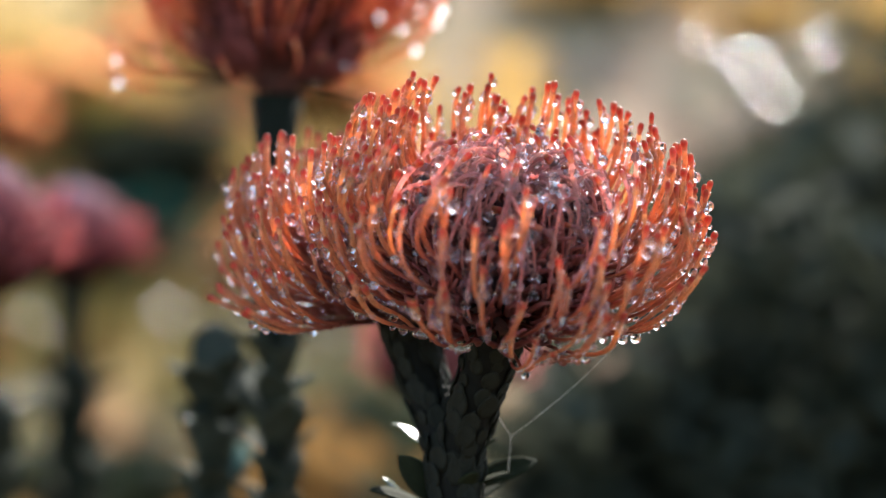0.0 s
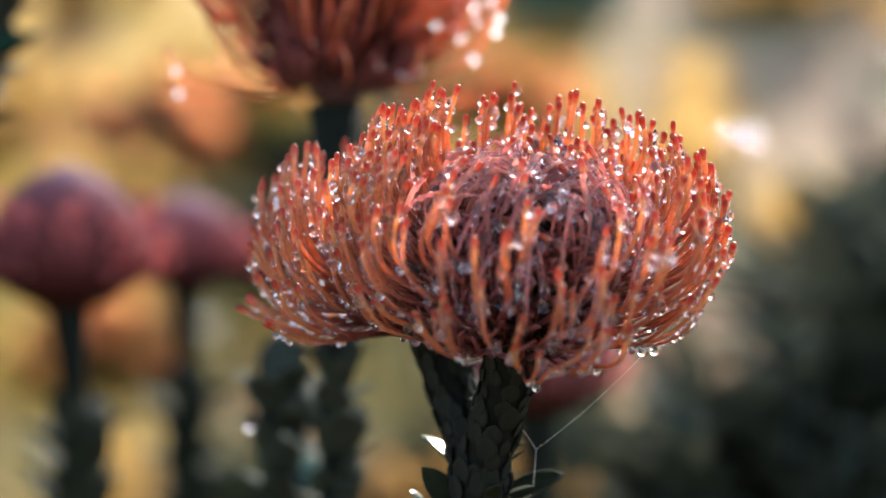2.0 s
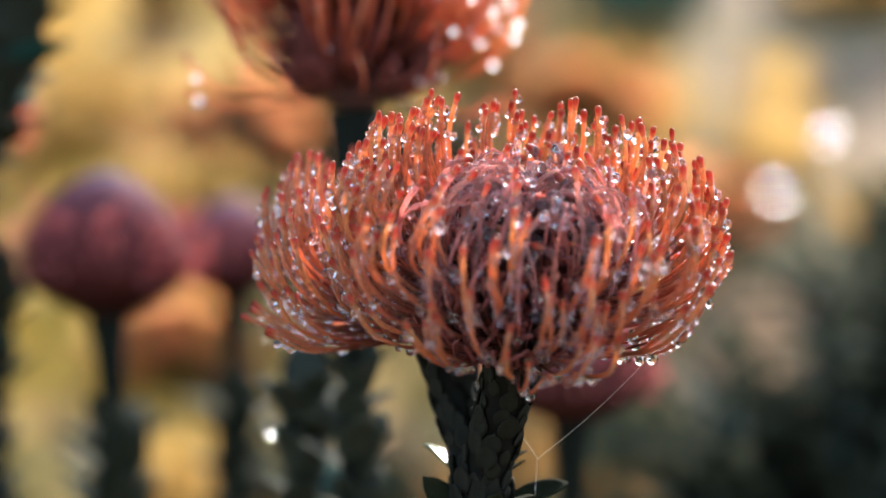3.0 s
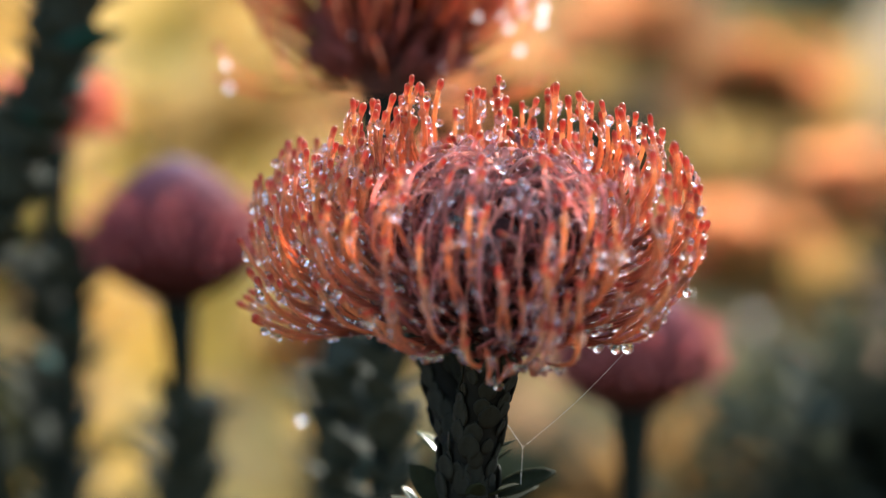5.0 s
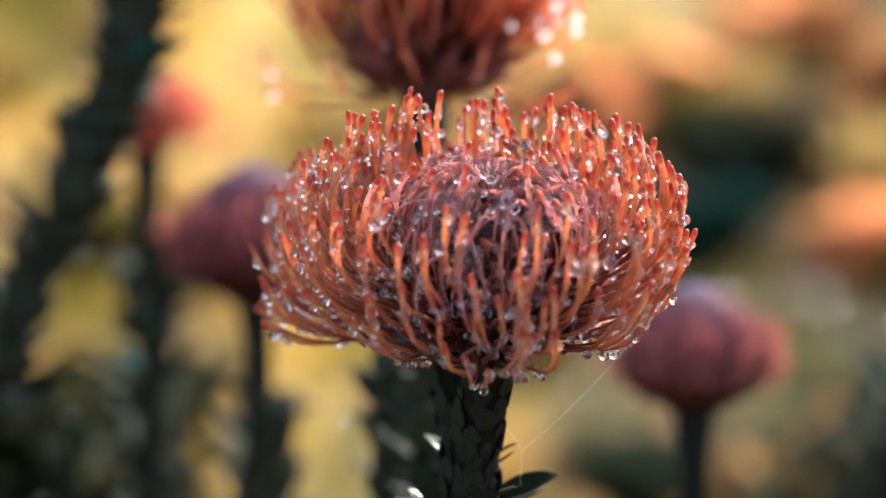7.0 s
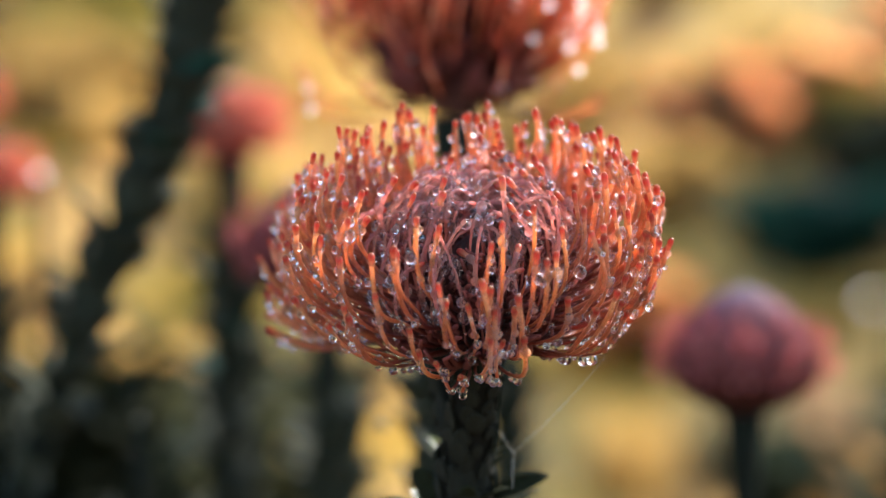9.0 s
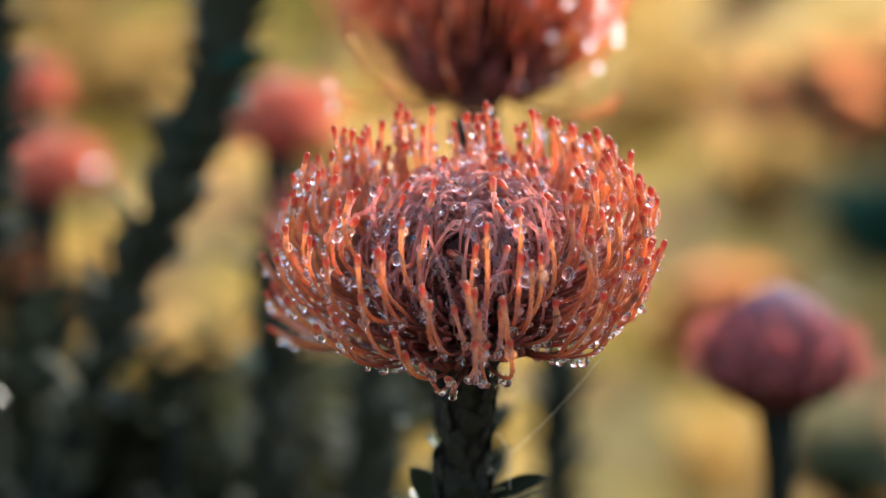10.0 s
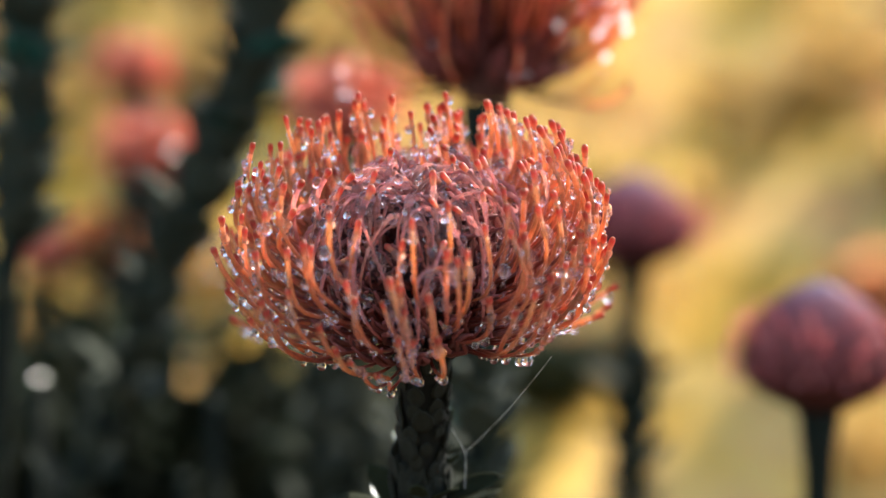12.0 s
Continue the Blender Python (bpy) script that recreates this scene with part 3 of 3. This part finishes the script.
# the flower behind
def build_back():
    rng = random.Random(11)
    at = Vector((-0.02, 0.19, ground_z(-0.02, 0.19)))
    plant = thing("pincushion_protea", at, "tall orange pincushion protea out of focus on dark leafy stem", "flower")
    c = Vector((-0.018, 0.188, 0.743)) - at
    lines = []
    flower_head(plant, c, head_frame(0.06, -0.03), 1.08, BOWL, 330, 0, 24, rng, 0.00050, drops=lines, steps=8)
    pts = bezier(Vector((0, 0, 0)), Vector((-0.02, 0, 0.3)), c - Vector((0, 0, 0.2)), c, 18)
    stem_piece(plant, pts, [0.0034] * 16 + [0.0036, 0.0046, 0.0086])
    neck = [c - Vector((0, 0, 0.22 - 0.0355 * k)) for k in range(5)]
    leafy(plant, neck, 50, 0.020, 0.013, rng, 0.6, 0.0, M_STALK)
    leafy(plant, pts[:13], 50, 0.034, 0.018, rng, 1.0, 0.1)
    return plant, lines


back_plant, back_lines = build_back()
BACK_MID = Vector((-0.017, 0.19, 0.78))
# drops whitened through their material to pass for sun glints
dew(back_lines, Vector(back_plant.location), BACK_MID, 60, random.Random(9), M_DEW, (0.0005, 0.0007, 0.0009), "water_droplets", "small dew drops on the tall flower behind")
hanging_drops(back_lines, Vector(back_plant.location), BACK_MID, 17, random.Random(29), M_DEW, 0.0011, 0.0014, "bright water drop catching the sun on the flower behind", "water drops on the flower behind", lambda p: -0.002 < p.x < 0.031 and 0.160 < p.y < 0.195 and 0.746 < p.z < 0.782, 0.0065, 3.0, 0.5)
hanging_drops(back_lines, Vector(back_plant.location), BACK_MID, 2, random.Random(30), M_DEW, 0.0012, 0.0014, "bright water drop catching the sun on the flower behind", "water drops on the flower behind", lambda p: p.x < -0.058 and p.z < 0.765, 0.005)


# closed pink heads
def bud_plant(x, y, top, width, height, seed, lean=(0, 0), mat=None, leaves=90, label="", dome=None, full=0.82, leaf=(0.028, 0.018)):
    rng = random.Random(seed)
    at = Vector((x - lean[0], y - lean[1], ground_z(x - lean[0], y - lean[1])))
    plant = thing("budding_protea", at, label or "closed pink pincushion protea head on a dark leafy stem", "flower", "budding proteas")
    c = Vector((x, y, top - height)) - at
    R = width * 0.5
    golden = math.pi * (3 - math.sqrt(5))
    core = R * full
    shape = ((-0.10, 0.25), (0.0, 0.60), (0.10, 0.86), (0.22, 0.98), (0.34, 1.0), (0.50, 0.95), (0.66, 0.82), (0.82, 0.58), (0.93, 0.32), (1.0, 0.01))

    def radius(z):
        for (z0, r0), (z1, r1) in zip(shape, shape[1:]):
            if z <= z1:
                return core * (r0 + (r1 - r0) * (z - z0) / (z1 - z0))
        return 0.0

    n = 200
    for i in range(n):
        lam = (i + 0.5) / n
        phi = i * golden
        rad = Vector((math.cos(phi), math.sin(phi), 0))
        z = 0.18 + lam * 0.78
        fringe = lam < (0.68 if full > 0.6 else 0.85) and (full < 0.6 or i % 5 < 3)
        if fringe:                          # the fringe that stands out
            p0 = rad * radius(z) * 0.9 + Vector((0, 0, z * height))
            p3 = rad * (radius(z) + R * (rng.uniform(0.08, 0.26) if full > 0.6 else rng.uniform(0.35, 0.65))) + Vector((0, 0, height * (z + (rng.uniform(-0.04, 0.16) if full > 0.6 else rng.uniform(-0.06, 0.10)))))
            p1, p2 = p0.lerp(p3, 0.5) + rad * R * 0.05 - Vector((0, 0, height * 0.05)), p3 - Vector((0, 0, height * 0.12))
        else:                               # held close to the dome
            p0 = rad * radius(z - 0.3) * 0.99 + Vector((0, 0, (z - 0.3) * height))
            p3 = rad * radius(z) * 1.02 + Vector((0, 0, z * height))
            p1, p2 = p0.lerp(p3, 0.33) + rad * 0.0012, p0.lerp(p3, 0.67) + rad * 0.0012
        v, f, a = tube([c + p for p in bezier(p0, p1, p2, p3, 5)], [0.0005] * 6 if full > 0.6 else [0.0007, 0.0008, 0.0009, 0.0009, 0.0010, 0.0013], 6)
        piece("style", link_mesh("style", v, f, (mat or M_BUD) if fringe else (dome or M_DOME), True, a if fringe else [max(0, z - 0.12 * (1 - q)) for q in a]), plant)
    v, f = [], []
    for z, r in shape:
        for k in range(18):
            w = 2 * math.pi * k / 18
            v.append(c + Vector((r * core * math.cos(w), r * core * math.sin(w), z * height)))
    for i in range(len(shape) - 1):
        for k in range(18):
            k2 = (k + 1) % 18
            f.append((i * 18 + k, i * 18 + k2, (i + 1) * 18 + k2, (i + 1) * 18 + k))
    f.append(tuple(reversed(range(18))))
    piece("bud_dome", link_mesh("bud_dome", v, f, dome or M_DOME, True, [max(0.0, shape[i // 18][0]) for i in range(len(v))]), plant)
    pts = bezier(Vector((0, 0, 0)), Vector((0, 0, c.z * 0.4)), Vector((c.x * 0.2, c.y * 0.2, c.z * 0.82)), c, 16)
    stem_piece(plant, pts, [0.005] * 15 + [0.006, 0.009])
    neck = []
    for k in range(5):                      # along the stem, from 0.21 to 0.058 below the head
        z = c.z - 0.21 + 0.038 * k
        a, b = next((a, b) for a, b in zip(pts, pts[1:]) if b.z >= z)
        neck.append(a.lerp(b, (z - a.z) / (b.z - a.z)))
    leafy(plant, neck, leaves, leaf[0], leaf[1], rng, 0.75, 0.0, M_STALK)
    leafy(plant, pts[:12], 24, 0.032, 0.014, rng, 1.0, 0.1)
    return plant


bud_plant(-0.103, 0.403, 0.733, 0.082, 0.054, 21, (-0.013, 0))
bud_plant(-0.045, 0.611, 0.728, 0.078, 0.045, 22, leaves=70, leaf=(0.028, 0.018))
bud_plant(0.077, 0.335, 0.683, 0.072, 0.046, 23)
for x, y, top, wide, high, seed, mat, words in (
        (-0.168, 0.515, 0.782, 0.056, 0.040, 25, M_CORAL, "coral pink pincushion protea head on a dark stem"),
        (-0.379, 0.790, 0.770, 0.066, 0.044, 26, M_CORAL, "coral pink pincushion protea head on a dark stem"),
        (-0.409, 0.829, 0.819, 0.046, 0.036, 27, M_CORAL, "small coral pink protea head on a dark stem"),
        (-0.421, 0.828, 0.712, 0.054, 0.050, 28, M_ORANGEBUD, "small orange protea bud on a dark leafy stem"),
        (-0.459, 0.811, 0.701, 0.044, 0.040, 29, M_CORAL, "small coral pink protea head on a dark stem")):
    bud_plant(x, y, top, wide, high, seed, mat=mat, dome=M_CORALDOME if mat is M_CORAL else mat, full=0.5, label=words)


# dark leafy stalks
def stalk(points, n, length, width, seed, label):
    rng = random.Random(seed)
    at = Vector((points[0][0], points[0][1], ground_z(points[0][0], points[0][1])))
    plant = thing("leafy_stalk", at, label, "plant")
    pts = [Vector(p) - at for p in points]
    pts[0] = Vector((0, 0, 0))
    fine = []
    for a, b in zip(pts, pts[1:]):
        fine += [a.lerp(b, k / 4) for k in range(4)]
    fine.append(pts[-1])
    stem_piece(plant, fine, [0.005] * len(fine))
    leafy(plant, fine, n, length, width, rng, 0.6, 0.1, M_STALK)
    # a few leaves coloured blue-green to stand for sky highlights
    leafy(plant, fine, n // 14, length * 1.1, width, rng, 0.9, 0.5, M_TEAL)
    return plant


stalk([(-0.30, 0.29, 0.0), (-0.25, 0.29, 0.5), (-0.187, 0.29, 0.643), (-0.172, 0.29, 0.685), (-0.154, 0.29, 0.720), (-0.146, 0.29, 0.740), (-0.137, 0.29, 0.762), (-0.132, 0.29, 0.79), (-0.127, 0.29, 0.84)], 160, 0.024, 0.018, 31, "leaning dark green stalk thick with leathery leaves")


stalk([(-0.05, 0.23, 0.0), (-0.04, 0.23, 0.4), (-0.034, 0.228, 0.58), (-0.0325, 0.2275, 0.648)], 80, 0.022, 0.014, 33, "short dark green stalk with broad oval leaves")
stalk([(-0.17, 0.42, 0.0), (-0.16, 0.42, 0.45), (-0.152, 0.42, 0.60), (-0.146, 0.42, 0.695)], 55, 0.024, 0.015, 34, "dark green stalk with broad leathery leaves")


stalk([(-0.28, 0.29, 0.0), (-0.235, 0.286, 0.687), (-0.231, 0.288, 0.727), (-0.228, 0.288, 0.762), (-0.229, 0.284, 0.802)], 100, 0.024, 0.017, 35, "dark green stalk thick with leathery leaves")


def shrub(x, y, w, h, n, seed, label, mat=None, leaf=(0.05, 0.02), bare=0.45, per=40, bloom=None):
    """A bush of many leafy shoots; bloom: the colour of the flower heads that cover it, and their number."""
    rng = random.Random(seed)
    z0 = ground_z(x, y)
    plant = thing("shrub", (x, y, z0), label, "shrub")
    L, W = leaf
    v0 = [Vector((j * W * 0.5 * math.sin(math.pi * (0.12 + 0.86 * t)), t * L, 0.2 * W * abs(j) - 0.15 * L * t * t)) for t in (0, 0.3, 0.65, 1) for j in (-1, 0, 1)]
    f0 = [(r * 3 + q, r * 3 + q + 1, r * 3 + q + 4, r * 3 + q + 3) for r in range(3) for q in range(2)]
    j = Joined()
    for i in range(n):
        phi, lam = rng.uniform(0, 2 * math.pi), rng.random() ** 0.5
        top = Vector((math.cos(phi) * w * 0.5 * lam, math.sin(phi) * w * 0.5 * lam, h * (1 - 0.16 * lam * lam) * rng.uniform(0.86, 1.04)))
        foot = Vector((top.x * 0.3, top.y * 0.3, -0.01))
        pts = bezier(foot, foot + Vector((0, 0, top.z * 0.4)), top - Vector((0, 0, top.z * 0.3)), top, 6)
        if i % 3 == 0:
            v, f, a = tube(pts, [0.006, 0.005, 0.005, 0.004, 0.004, 0.003, 0.002], 5)
            piece("shoot", link_mesh("shoot", v, f, M_STEM), plant)
        for k in range(per):
            s = bare + (1 - bare) * rng.random()
            q = min(5, int(s * 6))
            p = pts[q].lerp(pts[q + 1], s * 6 - q)
            w2 = rng.uniform(0, 2 * math.pi)
            way = Vector((math.cos(w2), math.sin(w2), rng.uniform(0.0, 1.3)))
            m = basis(p, way, Vector((0, 0, 1)), rng.uniform(0.7, 1.3))
            j.add([m @ q for q in v0], f0)
    tagged(piece("foliage", j.mesh("foliage", mat or M_SHRUB), plant), kind="stuff")
    if bloom:
        b = Joined()
        for i in range(bloom[1]):
            phi, lam = rng.uniform(0, 2 * math.pi), rng.random() ** 0.5
            head = Vector((math.cos(phi) * w * 0.5 * lam, math.sin(phi) * w * 0.5 * lam, h * (1 - 0.75 * lam ** 3) * rng.uniform(0.80, 1.08)))
            for k in range(16):
                w2 = rng.uniform(0, 2 * math.pi)
                m = basis(head, Vector((math.cos(w2), math.sin(w2), rng.uniform(0.1, 1.6))), Vector((0, 0, 1)), 0.8)
                b.add([m @ q for q in v0], f0)
        tagged(piece("blossoms", b.mesh("blossoms", bloom[0]), plant), kind="stuff")
    return plant


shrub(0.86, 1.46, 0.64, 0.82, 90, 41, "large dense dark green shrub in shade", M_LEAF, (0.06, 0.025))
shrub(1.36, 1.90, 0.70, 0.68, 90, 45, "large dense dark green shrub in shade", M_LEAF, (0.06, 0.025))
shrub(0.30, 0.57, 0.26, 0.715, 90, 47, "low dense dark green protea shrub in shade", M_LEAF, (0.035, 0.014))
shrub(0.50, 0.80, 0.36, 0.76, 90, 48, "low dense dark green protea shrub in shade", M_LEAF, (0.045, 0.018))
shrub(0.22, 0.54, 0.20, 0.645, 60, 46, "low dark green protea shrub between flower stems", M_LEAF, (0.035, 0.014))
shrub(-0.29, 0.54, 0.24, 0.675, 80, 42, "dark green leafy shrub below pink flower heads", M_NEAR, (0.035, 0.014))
shrub(0.27, 1.60, 0.26, 0.47, 50, 50, "low dry brown bush at the foot of the slope", M_DRY, (0.05, 0.02))
shrub(0.43, 2.15, 0.32, 0.25, 42, 54, "low dark bush at the foot of the slope", M_HERB, (0.05, 0.02), 0.1)
shrub(0.16, 2.30, 0.26, 0.12, 30, 53, "low dark bush at the foot of the slope", M_HERB, (0.05, 0.02), 0.1)
shrub(0.25, 0.75, 0.22, 0.63, 60, 55, "low dark green protea shrub between flower stems", M_HERB, (0.035, 0.014))
shrub(-0.32, 1.00, 0.28, 0.600, 60, 49, "olive green leafy shrub behind the flower stems", M_OLIVE, (0.045, 0.018))
shrub(-0.44, 0.76, 0.36, 0.67, 80, 43, "dark green leafy shrub below pink flower heads", M_HERB, (0.035, 0.014))


# hedge along the top of the slope, and low growth on it
rng_far = random.Random(77)
for i in range(4):
    shrub(-2.3 + i * 0.46 + rng_far.uniform(-0.1, 0.1), 4.50 + rng_far.uniform(-0.1, 0.1), 0.7, 0.20, 26, 100 + i, "dark green hedge bush at the top of the slope", M_LEAF, (0.12, 0.06), 0.1)
shrub(0.88, 4.02, 0.28, 0.20, 24, 160, "pale turquoise bush at the top of the slope", M_TURQUOISE, (0.06, 0.03), 0.1)
shrub(0.33, 3.22, 0.27, 0.135, 28, 161, "dark green rounded bush on the dry slope", M_LEAF, (0.05, 0.025), 0.1)
shrub(0.17, 2.98, 0.34, 0.12, 30, 162, "blue-green low bush on the dry slope", M_TEAL, (0.05, 0.025), 0.1)
shrub(-0.63, 2.51, 0.26, 0.11, 20, 164, "dark olive low bush on the dry slope", M_HERB, (0.05, 0.025), 0.1)
shrub(-0.53, 2.54, 0.22, 0.10, 18, 165, "dark olive low bush on the dry slope", M_HERB, (0.05, 0.025), 0.1)
for i, (x, y) in enumerate(((-0.75, 3.03), (-0.65, 3.08), (-0.53, 2.92), (-0.49, 3.03))):
    shrub(x, y, 0.20, 0.08, 9, 180 + i, "low olive bush on the dry slope", M_SHRUB if i % 2 else M_OLIVE, (0.05, 0.022), 0.1, 22)
for i, (x, y, w, h) in enumerate(((0.04, 3.38, 0.30, 0.16), (0.22, 3.52, 0.22, 0.12), (0.52, 2.92, 0.28, 0.12), (0.74, 3.10, 0.26, 0.13), (0.66, 3.50, 0.30, 0.14), (0.45, 3.75, 0.30, 0.13), (-0.06, 2.72, 0.18, 0.12))):
    shrub(x, y, w, h, 14, 170 + i, "orange flowering bush with dark leaves on the slope", M_HERB if i < 2 else M_DRY, (0.05, 0.022), 0.1, 18 + 12 * (i < 1), (M_ORANGE, 34))
KINDS = (("low green bush on the dry slope", M_SHRUB, None), ("low straw-coloured bush on the dry slope", M_GRASS, None), ("low orange flowering bush on the dry slope", M_SHRUB, (M_ORANGE, 20)), ("low brown dry bush on the slope", M_DRY, None))
for i in range(60):
    x, y = rng_far.uniform(-2.2, 2.6), rng_far.uniform(2.45, 4.7)
    w, h = rng_far.uniform(0.14, 0.36), rng_far.uniform(0.06, 0.14)
    pick = rng_far.random()
    if any(abs(x - gx) < 0.26 and abs(y - gy) < 0.5 for gx, gy in ((1.45, 3.4), (0.93, 3.0), (0.42, 2.5))):
        continue
    words, mat, bloom = KINDS[(0 if pick < 0.2 else 1 if pick < 0.5 else 2 if pick < 0.85 else 3) if x > -0.1 else (1 if pick < 0.88 or x < -0.6 else 2)]
    shrub(x, y, w, h, 10, 200 + i, words, mat, (0.05, 0.022), 0.1, 24, bloom)


# broad leaves added as reflectors, tilted to mirror the sun into the camera
def glint_leaf_plant(at, eye, size, mat):
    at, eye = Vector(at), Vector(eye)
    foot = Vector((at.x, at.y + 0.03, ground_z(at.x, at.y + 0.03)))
    plant = thing("glint_plant", foot, "added plant with a broad leaf turned to glint in the sun", "plant", "plants with wet leaves")
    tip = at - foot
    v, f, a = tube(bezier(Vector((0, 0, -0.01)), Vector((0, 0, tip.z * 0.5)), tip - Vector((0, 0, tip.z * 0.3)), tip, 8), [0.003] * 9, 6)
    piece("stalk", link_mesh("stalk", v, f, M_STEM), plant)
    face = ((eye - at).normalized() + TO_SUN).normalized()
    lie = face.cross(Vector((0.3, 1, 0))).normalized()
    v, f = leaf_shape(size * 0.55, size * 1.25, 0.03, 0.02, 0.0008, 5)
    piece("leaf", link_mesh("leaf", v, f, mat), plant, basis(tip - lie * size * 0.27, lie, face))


# added reflector leaves; eye: the camera place that each one faces
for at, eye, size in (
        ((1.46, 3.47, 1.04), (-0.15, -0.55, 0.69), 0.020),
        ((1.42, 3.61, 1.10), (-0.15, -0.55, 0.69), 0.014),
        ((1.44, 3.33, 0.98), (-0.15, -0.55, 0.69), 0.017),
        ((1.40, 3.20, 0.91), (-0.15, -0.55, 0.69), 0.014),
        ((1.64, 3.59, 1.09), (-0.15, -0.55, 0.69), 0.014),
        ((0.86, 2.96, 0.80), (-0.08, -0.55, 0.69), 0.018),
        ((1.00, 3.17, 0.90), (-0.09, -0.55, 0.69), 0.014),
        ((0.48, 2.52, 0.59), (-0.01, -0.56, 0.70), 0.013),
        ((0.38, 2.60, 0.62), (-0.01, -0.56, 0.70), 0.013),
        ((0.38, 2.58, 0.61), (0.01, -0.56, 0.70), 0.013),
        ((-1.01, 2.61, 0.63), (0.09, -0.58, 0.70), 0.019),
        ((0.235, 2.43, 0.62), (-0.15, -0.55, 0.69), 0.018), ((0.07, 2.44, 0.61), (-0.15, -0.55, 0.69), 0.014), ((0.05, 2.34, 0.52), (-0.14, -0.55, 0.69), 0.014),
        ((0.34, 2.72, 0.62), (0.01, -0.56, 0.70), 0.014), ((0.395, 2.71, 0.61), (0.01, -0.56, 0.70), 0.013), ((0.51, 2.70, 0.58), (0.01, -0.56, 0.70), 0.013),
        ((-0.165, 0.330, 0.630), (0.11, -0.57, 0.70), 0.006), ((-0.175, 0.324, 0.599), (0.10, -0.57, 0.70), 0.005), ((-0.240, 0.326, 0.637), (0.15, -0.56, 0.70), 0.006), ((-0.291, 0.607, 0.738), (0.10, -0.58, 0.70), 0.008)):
    glint_leaf_plant(at, eye, size, M_GLINT if at[0] > 0.8 else M_SOFT_GLINT)

# more added reflector leaves, at random on the slope, facing the camera path
rng_glint = random.Random(91)
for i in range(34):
    x, y = rng_glint.uniform(-1.5, 1.5), rng_glint.uniform(2.5, 3.9)
    k = rng_glint.randrange(len(PATH))
    glint_leaf_plant((x, y, ground_z(x, y) + rng_glint.uniform(0.08, 0.16)), PATH[k][1].translation, rng_glint.uniform(0.007, 0.012), M_SOFT_GLINT)


# added reflector leaf that stands in for a sunlit drop
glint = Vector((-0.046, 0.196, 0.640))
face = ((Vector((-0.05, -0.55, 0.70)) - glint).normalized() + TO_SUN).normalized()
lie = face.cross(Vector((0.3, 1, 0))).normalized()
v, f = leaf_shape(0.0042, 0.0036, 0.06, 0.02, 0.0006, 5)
piece("leaf", link_mesh("leaf", v, f, M_WET), back_plant, basis(glint - Vector(back_plant.location) - lie * 0.003, lie, face), "small leaf turned to glint like a sunlit drop")


# golden grass on the slope
def dry_grass(tufts, rng, x0, x1, y0, y1):
    j = Joined()
    for _ in range(tufts):
        x, y, h = rng.uniform(x0, x1), rng.uniform(y0, y1), rng.uniform(0.08, 0.18)
        at = Vector((x, y, ground_z(x, y)))
        for i in range(70):
            w, r = rng.uniform(0, 6.283), rng.uniform(0, 0.05)
            foot = at + Vector((r * math.cos(w), r * math.sin(w), -0.01))
            tip = foot + Vector((math.cos(w) * h * rng.uniform(0.1, 0.7), math.sin(w) * h * rng.uniform(0.1, 0.7), h * rng.uniform(0.6, 1.1)))
            mid = foot.lerp(tip, 0.5) + Vector((0, 0, h * 0.15))
            s = Vector((-math.sin(w), math.cos(w), 0)) * 0.004
            j.add([foot - s, foot + s, mid + s, mid - s, tip], [(0, 1, 2, 3), (3, 2, 4)])
    tagged(new("dry_grass", j.mesh("dry_grass", M_GRASS)), "dry golden grass growing on the slope", "grass", kind="stuff")


dry_grass(80, rng_far, -2.4, 2.6, 2.3, 4.5)
